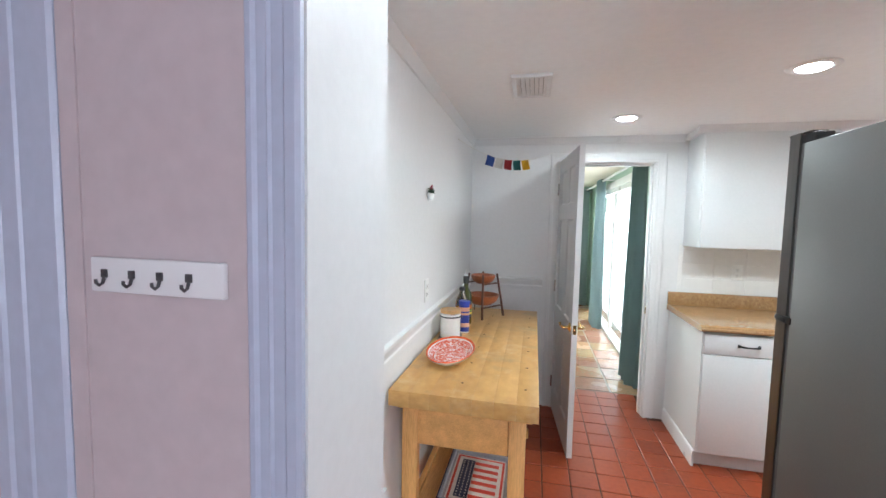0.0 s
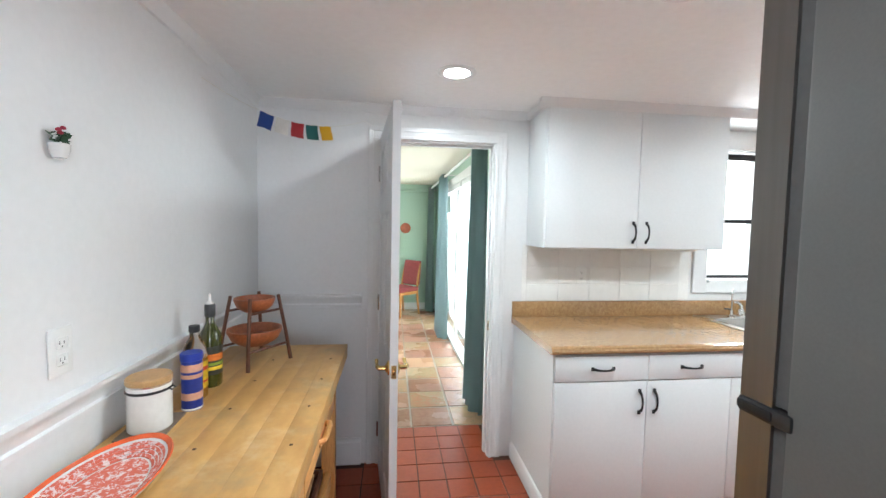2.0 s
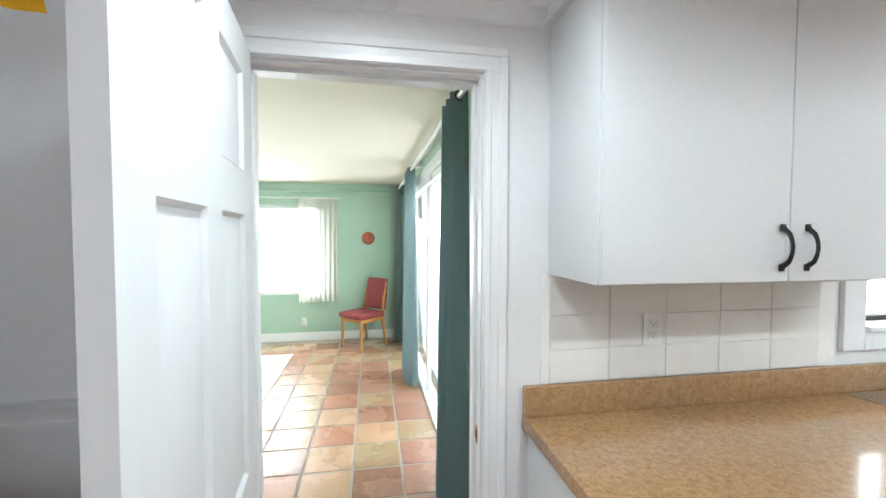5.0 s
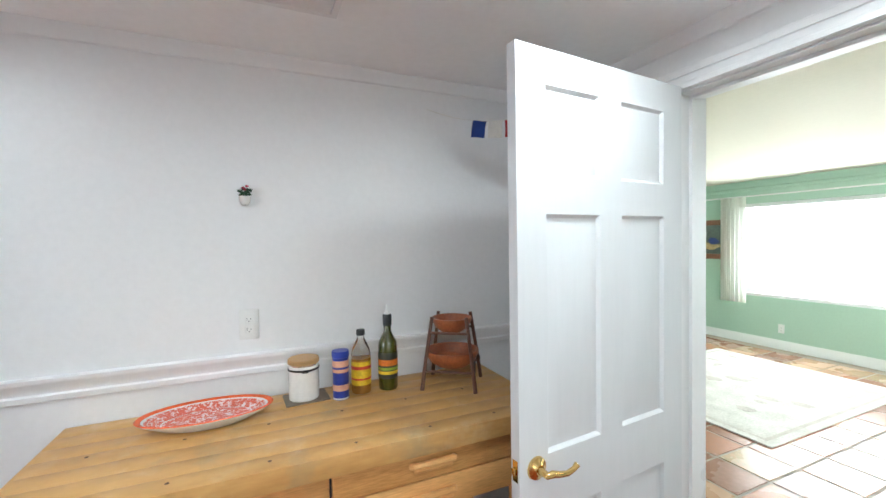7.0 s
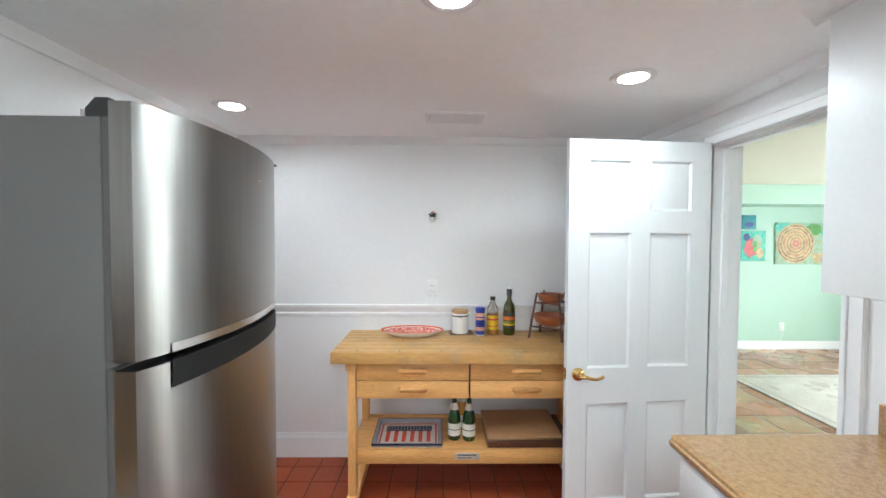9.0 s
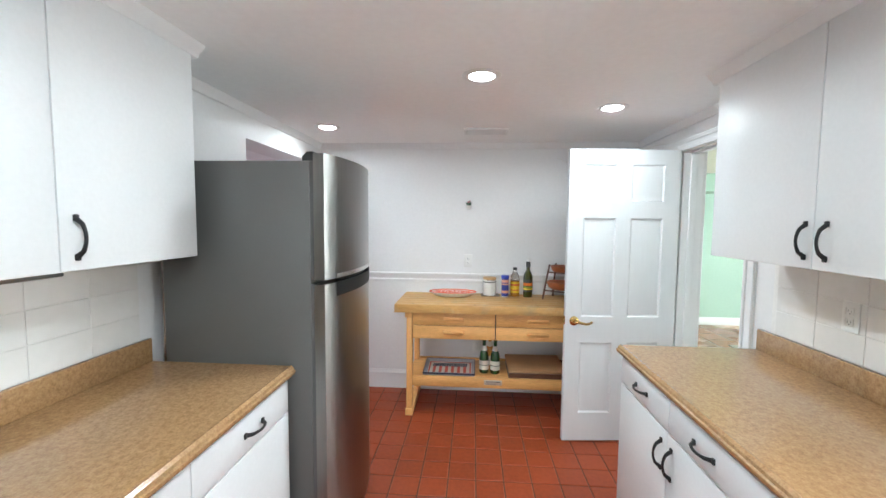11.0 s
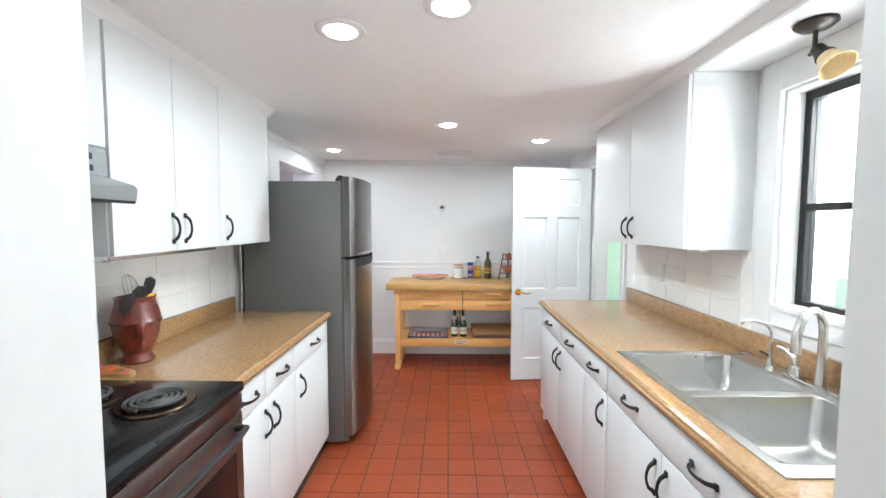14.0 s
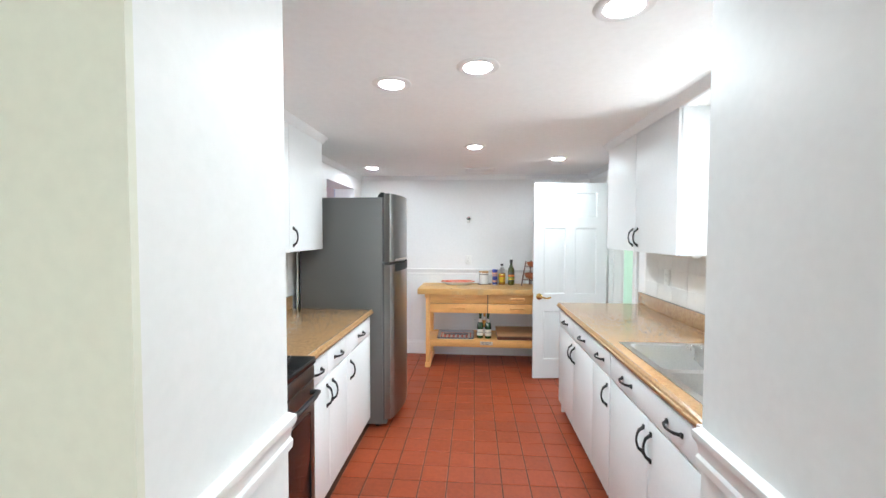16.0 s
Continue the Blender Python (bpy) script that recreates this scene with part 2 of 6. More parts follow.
def tube(points, r, seg=10, bm=None, closed=False):
    """A round bar along points; r is one radius or one for each point."""
    bm = bm or bmesh.new()
    pts = [Vector(p) for p in points]
    rs = r if isinstance(r, (list, tuple)) else [r] * len(pts)
    rings, side = [], None
    for i, p in enumerate(pts):
        a, b = pts[max(0, i - 1)], pts[min(len(pts) - 1, i + 1)]
        if closed:
            a, b = pts[i - 1], pts[(i + 1) % len(pts)]
        d = (b - a).normalized()
        if side is None:
            side = d.orthogonal().normalized()
        side = (side - d * side.dot(d)).normalized()
        up = d.cross(side)
        rings.append([bm.verts.new(p + (side * math.cos(2 * math.pi * k / seg) + up * math.sin(2 * math.pi * k / seg)) * rs[i]) for k in range(seg)])
    pairs = list(zip(rings, rings[1:])) + ([(rings[-1], rings[0])] if closed else [])
    for a, b in pairs:
        for k in range(seg):
            j = (k + 1) % seg
            bm.faces.new((a[k], a[j], b[j], b[k]))
    if not closed:
        bm.faces.new(rings[0][::-1])
        bm.faces.new(rings[-1])
    bmesh.ops.recalc_face_normals(bm, faces=bm.faces)
    return bm


def extrude_profile(points, axis, a0, a1):
    """A closed outline of (u, v) pushed along an axis: x gives (y, z), y gives (x, z), z gives (x, y)."""
    bm = bmesh.new()

    def at(u, v, a):
        return {"x": (a, u, v), "y": (u, a, v), "z": (u, v, a)}[axis]
    r0 = [bm.verts.new(at(u, v, a0)) for u, v in points]
    r1 = [bm.verts.new(at(u, v, a1)) for u, v in points]
    k = len(points)
    for i in range(k):
        bm.faces.new((r0[i], r0[(i + 1) % k], r1[(i + 1) % k], r1[i]))
    bm.faces.new(r0[::-1])
    bm.faces.new(r1)
    bmesh.ops.recalc_face_normals(bm, faces=bm.faces)
    return bm


def mesh_of(bm, name, material, smooth=True):
    me = bpy.data.meshes.new(name)
    bm.to_mesh(me)
    bm.free()
    me.materials.append(material)
    if smooth:
        for p in me.polygons:
            p.use_smooth = True
        me.set_sharp_from_angle(angle=radians(32))
    return me


def part(name, bm, material, parent=None, label=""):
    ob = new(name, mesh_of(bm, name, material))
    if parent is not None:
        ob.parent = parent
    return tagged(ob, label)


def setting(name, bm, material, label="", category=""):
    return tagged(part(name, bm, material), label, category, kind="structure")


def thing(name, label, category, x=0, y=0, z=0, rz=0, group=""):
    ob = new(name)
    ob.empty_display_size = 0.05
    ob.matrix_world = pose(x, y, z, 0, 0, rz)
    return tagged(ob, label, category, group)


CZ = 2.228          # ceiling height
XW, YN, YS = -0.785, 3.55, 0.74   # kitchen walls
DX0, DX1, DH = -0.075, 0.655, 2.036   # doorway to the green room
EX0, EX1, HY = -0.49, 0.42, 0.505   # entry doorway
SX0, SX1, SY0, SY1 = 3.37, 3.765, 1.743, 2.640   # east opening
WX0, WX1, WZ0, WZ1 = 2.14, 2.665, 1.155, 2.055   # sink window
UZT = 2.183

# ---- structure ----
setting("floor", box(-4.2, 7.0, -2.4, 9.0, -0.20, -0.004, 0), GROUTR, "dark mortar bed under the floor tiles", "floor")
setting("floor_green_room", box(-3.7, 1.0, 3.97, 8.35, -0.004, 0.0015, 0), GROUTS, "pale mortar bed under terracotta tiles", "floor")
setting("ceiling", box(-1.9, 6.6, -2.3, 3.66, CZ, CZ + 0.15, 0), CEIL, "flat white painted ceiling", "ceiling")
setting("ceiling_green_room", box(-3.8, 1.2, 3.665, 8.6, CZ + 0.003, CZ + 0.15, 0), CREAM, "flat cream painted ceiling", "ceiling")
setting("wall_west", boxes((XW - 0.12, XW, YS, YN, -0.012, CZ)), WHITE, "white painted wall with chair rail", "wall")
setting("wall_north", boxes((XW - 0.12, DX0, YN, 3.66, -0.012, CZ), (DX0, DX1, YN, 3.66, DH, CZ), (DX1, WX0, YN, 3.66, -0.012, CZ),
                            (WX0, WX1, YN, 3.66, -0.012, WZ0), (WX0, WX1, YN, 3.66, WZ1, CZ), (WX1, SX1, YN, 3.66, -0.012, CZ)), WHITE, "white painted wall with doorway and window", "wall")
setting("wall_north_outer", boxes((0.95, WX0, 3.66, 3.80, -0.012, CZ), (WX0, WX1, 3.66, 3.80, -0.012, WZ0), (WX0, WX1, 3.66, 3.80, WZ1, CZ), (WX1, 6.6, 3.66, 3.80, -0.012, CZ)), WHITE, "white outer wall around the window", "wall")
setting("wall_south", boxes((-0.865, EX0, HY, YS, -0.012, CZ), (EX0, EX1, HY, YS, 2.04, CZ), (EX1, SX1, HY, YS, -0.012, CZ)), WHITE, "white painted wall with open doorway", "wall")
setting("wall_east_south", boxes((SX0, SX1, YS, SY0, -0.012, CZ)), WHITE, "white painted wall end beside the opening", "wall")
setting("wall_east_north", boxes((SX0, SX1, SY1, YN, -0.012, CZ)), WHITE, "white painted wall end beside the opening", "wall")
# room behind the east opening; unseen window gap added to let fill light in
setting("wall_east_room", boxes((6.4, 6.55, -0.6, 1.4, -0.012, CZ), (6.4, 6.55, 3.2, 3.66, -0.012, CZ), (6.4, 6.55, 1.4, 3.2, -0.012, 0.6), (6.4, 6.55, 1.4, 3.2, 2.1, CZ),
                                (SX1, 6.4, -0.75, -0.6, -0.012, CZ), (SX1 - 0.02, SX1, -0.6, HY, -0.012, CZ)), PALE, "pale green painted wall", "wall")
setting("wall_east_room_north", boxes((SX1, 6.4, 3.62, 3.659, -0.012, CZ), (SX1, SX1 + 0.012, -0.6, SY0, -0.004, CZ), (SX1, SX1 + 0.012, SY1, 3.62, -0.004, CZ)), PALE, "pale green painted wall", "wall")
# entry hall; unseen south window gap added to let fill light in
setting("wall_hall", boxes((-1.7, -0.866, HY, 0.62, -0.012, CZ), (-1.85, -1.70, -2.3, 0.62, -0.012, CZ), (1.6, 1.75, -2.3, HY, -0.012, CZ),
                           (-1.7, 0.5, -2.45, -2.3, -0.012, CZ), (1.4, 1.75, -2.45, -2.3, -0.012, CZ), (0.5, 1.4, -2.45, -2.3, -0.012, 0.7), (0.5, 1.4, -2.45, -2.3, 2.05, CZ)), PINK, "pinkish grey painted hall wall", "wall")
# green room walls
setting("wall_green_south", boxes((-3.75, DX0, 3.66, 3.69, -0.012, CZ), (DX0, DX1, 3.66, 3.69, DH, CZ), (DX1, 0.95, 3.66, 3.69, -0.012, CZ)), GREEN, "mint green painted wall", "wall")
setting("wall_green_west", boxes((-3.75, -3.5, 3.69, 8.25, -0.012, CZ)), GREEN, "mint green painted wall", "wall")
GX0, GX1, GZ0, GZ1 = -2.62, -0.34, 0.66, 1.92
setting("wall_green_north", boxes((-3.75, GX0, 8.25, 8.40, -0.012, CZ), (GX1, 0.95, 8.25, 8.40, -0.012, CZ), (GX0, GX1, 8.25, 8.40, -0.012, GZ0), (GX0, GX1, 8.25, 8.40, GZ1, CZ)), GREEN, "mint green painted wall with wide window", "wall")
SL0, SL1, SLZ = 4.75, 7.4, 2.02
wall_ge = setting("wall_green_east", boxes((0.80, 0.95, 3.69, SL0, -0.012, CZ), (0.80, 0.95, SL1, 8.25, -0.012, CZ), (0.80, 0.95, SL0, SL1, SLZ, CZ)), GREEN, "mint green painted wall with sliding door", "wall")
setting("soffit_green_room", boxes((-3.5, -3.05, 3.69, 8.25, 1.98, CZ)), GREEN, "mint green boxed soffit below the ceiling", "soffit")
setting("backdrop_north", box(-6.0, 3.5, 10.4, 10.45, -0.5, 4.0, 0), OUTSIDE, "bright glowing sheet outside a real or added window", "backdrop")
setting("backdrop_east", box(3.2, 3.25, 3.9, 9.5, -0.5, 3.5, 0), OUTSIDE, "bright glowing sheet outside a real or added window", "backdrop")
# Glowing sheets behind the added hall and east room windows, never in view.
setting("backdrop_hall", box(-0.6, 2.5, -3.1, -3.05, 0, 3.0, 0), OUTSIDE, "bright glowing sheet outside a real or added window", "backdrop")
setting("backdrop_east_room", box(7.4, 7.45, 0.5, 4.0, 0, 3.0, 0), OUTSIDE, "bright glowing sheet outside a real or added window", "backdrop")


def rail_profile(u0, d, z0):
    """Chair rail section standing d out of the plane u0."""
    return [(u0, z0), (u0 + d * 0.5, z0 + 0.004), (u0 + d * 0.55, z0 + 0.022), (u0 + d * 0.3, z0 + 0.028), (u0 + d * 0.45, z0 + 0.048), (u0 + d * 0.9, z0 + 0.062), (u0 + d, z0 + 0.07), (u0 + d, z0 + 0.08), (u0, z0 + 0.084)]


def base_profile(u0, d, h):
    return [(u0, 0), (u0 + d, 0), (u0 + d, h - 0.03), (u0 + d * 0.55, h - 0.018), (u0 + d * 0.4, h), (u0, h)]


def crown_profile(u0, d, z1=CZ):
    return [(u0, z1), (u0 + d, z1), (u0 + d * 0.85, z1 - 0.012), (u0 + d * 0.4, z1 - 0.03), (u0 + d * 0.25, z1 - 0.045), (u0, z1 - 0.05)]


RZ = 0.992
setting("chair_rail", extrude_profile(rail_profile(XW, 0.022, RZ), "y", YS, YN), TRIM, "white moulded chair rail", "chair rail")
setting("chair_rail", extrude_profile(rail_profile(YN, -0.022, RZ), "x", XW, DX0 - 0.1), TRIM, "white moulded chair rail", "chair rail")
setting("chair_rail", extrude_profile(rail_profile(YS, 0.022, RZ), "x", XW, EX0), TRIM, "white moulded chair rail", "chair rail")
setting("baseboard", extrude_profile(base_profile(XW, 0.018, 0.17), "y", YS, YN), TRIM, "white moulded baseboard", "baseboard")
setting("baseboard", extrude_profile(base_profile(YN, -0.018, 0.17), "x", XW, DX0 - 0.1), TRIM, "white moulded baseboard", "baseboard")
setting("baseboard", extrude_profile(base_profile(YS, 0.018, 0.17), "x", XW, EX0), TRIM, "white moulded baseboard", "baseboard")
setting("crown_moulding", extrude_profile(crown_profile(XW, 0.035), "y", YS, YN), TRIM, "small white crown moulding", "crown moulding")
setting("crown_moulding", extrude_profile(crown_profile(YN, -0.035), "x", XW, 0.84), TRIM, "small white crown moulding", "crown moulding")
setting("crown_moulding", extrude_profile(crown_profile(YS, 0.035), "x", XW, 1.2), TRIM, "small white crown moulding", "crown moulding")
for nm, y0, y1 in (("south", SY0, SY0 + 0.022), ("north", SY1 - 0.022, SY1)):
    s = 1 if nm == "south" else -1
    f = SY0 if nm == "south" else SY1
    setting("chair_rail", extrude_profile(rail_profile(f, 0.022 * s, RZ + 0.03), "x", SX0, SX1), TRIM, "white moulded chair rail", "chair rail")
    setting("baseboard", extrude_profile(base_profile(f, 0.018 * s, 0.17), "x", SX0, SX1), TRIM, "white moulded baseboard", "baseboard")
setting("crown_moulding", extrude_profile(crown_profile(SX0, -0.03), "y", SY1, 3.20), TRIM, "small white crown moulding", "crown moulding")
setting("chair_rail", extrude_profile(rail_profile(SX0, -0.022, RZ + 0.03), "y", SY1, 2.865), TRIM, "white moulded chair rail", "chair rail")
setting("baseboard", extrude_profile(base_profile(SX0, -0.018, 0.17), "y", SY1, 2.90), TRIM, "white moulded baseboard", "baseboard")
for f, a, b in ((8.25, -3.5, 0.8),):
    setting("baseboard", extrude_profile(base_profile(f, -0.016, 0.12), "x", a, b), TRIM, "white baseboard", "baseboard")
    setting("trim", extrude_profile([(f, 2.09), (f - 0.02, 2.10), (f - 0.02, 2.13), (f, 2.14)], "x", a, b), GREEN, "green picture rail moulding", "trim")
setting("baseboard", extrude_profile(base_profile(-3.5, 0.016, 0.12), "y", 3.69, 8.25), TRIM, "white baseboard", "baseboard")


# ---- doorway, door, windows ----
def casing(name, x0, x1, z1, y, s, w=0.078, label="white moulded door casing"):
    """Flat casing with stepped bands round an opening in a wall at y; s points into the room."""
    bm = bmesh.new()
    for a, b, d0, d in ((0.0, 1.0, 0.0, 0.014), (0.03, 0.28, 0.0135, 0.022), (0.62, 0.97, 0.0135, 0.019)):
        y0, y1 = min(y + s * d0, y + s * d), max(y + s * d0, y + s * d)
        for side in (0, 1):
            u0, u1 = (x0 - w * b, x0 - w * a) if side == 0 else (x1 + w * a, x1 + w * b)
            bx(bm, u0, u1, y0, y1, 0, z1 + w * a, bevel=0.002)
        bx(bm, x0 - w * b, x1 + w * b, y0, y1, z1 + w * a, z1 + w * b, bevel=0.002)
    return setting(name, bm, TRIM, label, "door casing")


casing("door_casing", DX0 + 0.012, DX1 - 0.012, DH - 0.012, YN, -1)
casing("door_casing", DX0 + 0.012, DX1 - 0.012, DH - 0.012, 3.69, 1)
setting("door_jamb", boxes((DX0, DX0 + 0.018, YN + 0.002, 3.688, 0, DH - 0.018), (DX1 - 0.018, DX1, YN + 0.002, 3.688, 0, DH - 0.018), (DX0, DX1, YN + 0.002, 3.688, DH - 0.018, DH),
                           (DX0 + 0.018, DX0 + 0.03, 3.60, 3.635, 0, DH - 0.03), (DX1 - 0.03, DX1 - 0.018, 3.60, 3.635, 0, DH - 0.03), (DX0 + 0.018, DX1 - 0.018, 3.60, 3.635, DH - 0.03, DH - 0.018), bevel=0.001),
        TRIM, "white painted door jamb", "door jamb")
strike = thing("strike_plate", "small brass strike plate on the door jamb", "strike plate", DX1 - 0.019, 3.585, 0.862)
part("plate", box(-0.002, 0.0, -0.012, 0.012, -0.03, 0.03, 0.001), BRASS, strike)
# Raised black block, coloured for the shade inside the latch hole.
part("plate_hole", box(-0.0035, -0.002, -0.006, 0.006, -0.012, 0.012, 0.0005), BLACKM, strike)


def panel_door(name, width, height, x, y, rz):
    """Six-panel door: leaf frame with recessed, raised-field panels on both faces; hinge edge at the origin, leaf along +x."""
    th = 0.035
    d = thing(name, "open white six-panel door with brass lever handle", "door", x, y, 0.012, rz)
    st, mid = 0.105, 0.10
    cols = [(st, (width - mid) / 2), ((width + mid) / 2, width - st)]
    rows = [(0.20, 0.70), (0.88, 1.56), (1.67, 1.92)]
    bm = bmesh.new()
    xs = [0, cols[0][0], cols[0][1], cols[1][0], cols[1][1], width]
    for a, b in ((0, 1), (2, 3), (4, 5)):
        bx(bm, xs[a], xs[b], -th / 2, th / 2, 0, height)
    for c0, c1 in cols:
        zz = [0] + [v for r in rows for v in r] + [height]
        for a, b in zip(zz[::2], zz[1::2]):
            bx(bm, c0, c1, -th / 2, th / 2, a, b)
    bmesh.ops.remove_doubles(bm, verts=bm.verts, dist=0.0002)
    part("leaf", bm, DOORW, d)
    for c0, c1 in cols:
        for r0, r1 in rows:
            p = bmesh.new()
            bx(p, c0, c1, -0.006, 0.006, r0, r1)
            for s in (-1, 1):
                # sloped sticking, then the raised field
                def ring(ins, dep):
                    return [p.verts.new((u, s * dep, v)) for u, v in ((c0 + ins, r0 + ins), (c1 - ins, r0 + ins), (c1 - ins, r1 - ins), (c0 + ins, r1 - ins))]
                levels = [ring(0, th / 2), ring(0.010, 0.0075), ring(0.022, 0.0075), ring(0.046, 0.0145)]
                for lo, hi in zip(levels, levels[1:]):
                    for k in range(4):
                        p.faces.new((lo[k], lo[(k + 1) % 4], hi[(k + 1) % 4], hi[k]))
                p.faces.new(levels[-1])
            bmesh.ops.recalc_face_normals(p, faces=p.faces)
            part("panel", p, DOORW, d)
    for s in (-1, 1):
        lever = tube([(width - 0.06, s * 0.018, 0.852), (width - 0.06, s * 0.062, 0.852), (width - 0.075, s * 0.066, 0.854), (width - 0.10, s * 0.066, 0.846), (width - 0.13, s * 0.066, 0.840), (width - 0.155, s * 0.066, 0.846), (width - 0.168, s * 0.066, 0.855)],
                     [0.011, 0.010, 0.010, 0.009, 0.008, 0.0075, 0.009], 12)
        h = part("handle", lever, BRASS, d, "polished brass lever handle")
        rose = lathe([(0.0, 0.0), (0.033, 0.0), (0.031, 0.006), (0.022, 0.010), (0.014, 0.016), (0.0, 0.017)])
        bmesh.ops.transform(rose, matrix=Matrix.Translation((width - 0.06, s * th / 2, 0.852)) @ Matrix.Rotation(radians(-90 * s), 4, "X"), verts=rose.verts)
        part("rose", rose, BRASS, h)
    part("latch_plate", boxes((width, width + 0.0015, -0.011, 0.011, 0.822, 0.882), bevel=0.0005), BRASS, d, "brass latch plate")
    part("latch_bolt", box(width + 0.0015, width + 0.010, -0.006, 0.006, 0.842, 0.862, 0.002), BRASS, d)
    for hz in (0.22, 1.02, 1.80):
        part("hinge", tube([(-0.006, -0.02, hz - 0.047), (-0.006, -0.02, hz + 0.047)], 0.009, 10), CHROME, d, "worn steel butt hinge")
    return d


door_ang = math.degrees(math.atan2(2.774 - 3.49, 0.039 + 0.029))
panel_door("door_1", 0.753, 2.02, -0.050, 3.5235, door_ang)

# sink window
wt = bmesh.new()
for r in ((WX0 - 0.10, WX0, YN - 0.02, YN, WZ0 - 0.07, UZT), (WX1, WX1 + 0.09, YN - 0.02, YN, WZ0 - 0.07, UZT), (WX0, WX1, YN - 0.02, YN, WZ1, UZT), (WX0, WX1, YN - 0.02, YN, WZ0 - 0.07, WZ0)):
    bx(wt, *r, bevel=0.002)
for r in ((WX0, WX0 + 0.012, YN, 3.72, WZ0, WZ1), (WX1 - 0.012, WX1, YN, 3.72, WZ0, WZ1), (WX0 + 0.012, WX1 - 0.012, YN, 3.72, WZ1 - 0.012, WZ1), (WX0 + 0.012, WX1 - 0.012, YN - 0.03, 3.72, WZ0, WZ0 + 0.02)):
    bx(wt, *r, bevel=0.001)
win = thing("window_1", "black metal sash window with white casing", "window")
win["kind"] = "structure"
part("casing", wt, TRIM, win, "white painted window casing")
fy0, fy1 = 3.62, 3.665
part("frame", boxes((WX0 + 0.013, WX0 + 0.045, fy0, fy1, WZ0 + 0.02, WZ1 - 0.012), (WX1 - 0.045, WX1 - 0.013, fy0, fy1, WZ0 + 0.02, WZ1 - 0.012), (WX0 + 0.045, WX1 - 0.045, fy0, fy1, WZ1 - 0.05, WZ1 - 0.012), (WX0 + 0.045, WX1 - 0.045, fy0, fy1, WZ0 + 0.02, WZ0 + 0.04), bevel=0.002), BLACKM, win, "black metal frame")
part("meeting_rail", box(WX0 + 0.045, WX1 - 0.045, fy0 - 0.005, fy1, 1.563, 1.592, 0.003), BLACKM, win)
for z0, z1 in ((WZ0 + 0.04, 1.563), (1.592, WZ1 - 0.05)):
    p = part("pane", box(WX0 + 0.045, WX1 - 0.045, 3.640, 3.645, z0, z1, 0), PANE, win)
    p.visible_shadow = False

# green room window and sliding door
gw = thing("window_2", "wide bright picture window with white frame", "window")
gw["kind"] = "structure"
part("frame", boxes((GX0, GX0 + 0.05, 8.30, 8.36, GZ0, GZ1), (GX1 - 0.05, GX1, 8.30, 8.36, GZ0, GZ1), (GX0 + 0.05, GX1 - 0.05, 8.30, 8.36, GZ1 - 0.05, GZ1), (GX0 + 0.05, GX1 - 0.05, 8.26, 8.36, GZ0, GZ0 + 0.04), bevel=0.003), TRIM, gw)
part("pane", box(GX0 + 0.05, GX1 - 0.05, 8.325, 8.330, GZ0 + 0.04, GZ1 - 0.05, 0), PANE, gw).visible_shadow = False
sd = thing("sliding_door_1", "white framed sliding glass door", "sliding door")
sd["kind"] = "structure"
part("frame", boxes((0.79, 0.90, SL0, SL0 + 0.06, 0, SLZ), (0.79, 0.90, SL1 - 0.06, SL1, 0, SLZ), (0.79, 0.90, SL0 + 0.06, SL1 - 0.06, SLZ - 0.06, SLZ), (0.78, 0.90, SL0 + 0.06, SL1 - 0.06, 0, 0.04), (0.82, 0.86, 6.05, 6.13, 0.04, SLZ - 0.06), bevel=0.003), TRIM, sd)
part("head_trim", box(0.77, 0.799, SL0 - 0.08, SL1 + 0.08, SLZ, SLZ + 0.09, 0.004), TRIM, sd)
for a, b in ((SL0 + 0.06, 6.05), (6.13, SL1 - 0.06)):
    part("pane", box(0.838, 0.843, a, b, 0.04, SLZ - 0.06, 0), PANE, sd).visible_shadow = False


# ---- cabinets ----
def pull(parent, x, y, z, s, upright):
    """Black bow pull; s is the way out of the cabinet front along y."""
    pts = []
    for k in range(9):
        a = -1 + k / 4
        out = 0.032 * (1 - a * a * 0.55) if abs(a) < 1 else 0.006
        u = a * 0.051
        pts.append((x + (0 if upright else u), y + s * out, z + (u if upright else 0)))
    h = part("handle", tube(pts, [0.0075, 0.0062, 0.0052, 0.0048, 0.0048, 0.0048, 0.0052, 0.0062, 0.0075], 8), BLACKM, parent, "black iron bow handle")
    for u in (-0.055, 0.055):
        fx, fz = (x, z + u) if upright else (x + u, z)
        part("handle_foot", box(fx - 0.0075, fx + 0.0075, min(y, y + s * 0.008), max(y, y + s * 0.008), fz - 0.010, fz + 0.010, 0.003), BLACKM, h)
    return h


def front(name, cab, x0, x1, z0, z1, y, s, hx, hz, upright):
    d = part(name, box(x0 + 0.002, x1 - 0.002, min(y, y + s * 0.018), max(y, y + s * 0.018), z0, z1, 0.0025), CAB, cab)
    if hx is not None:
        pull(d, hx, y + s * 0.018, hz, s, upright)
    return d


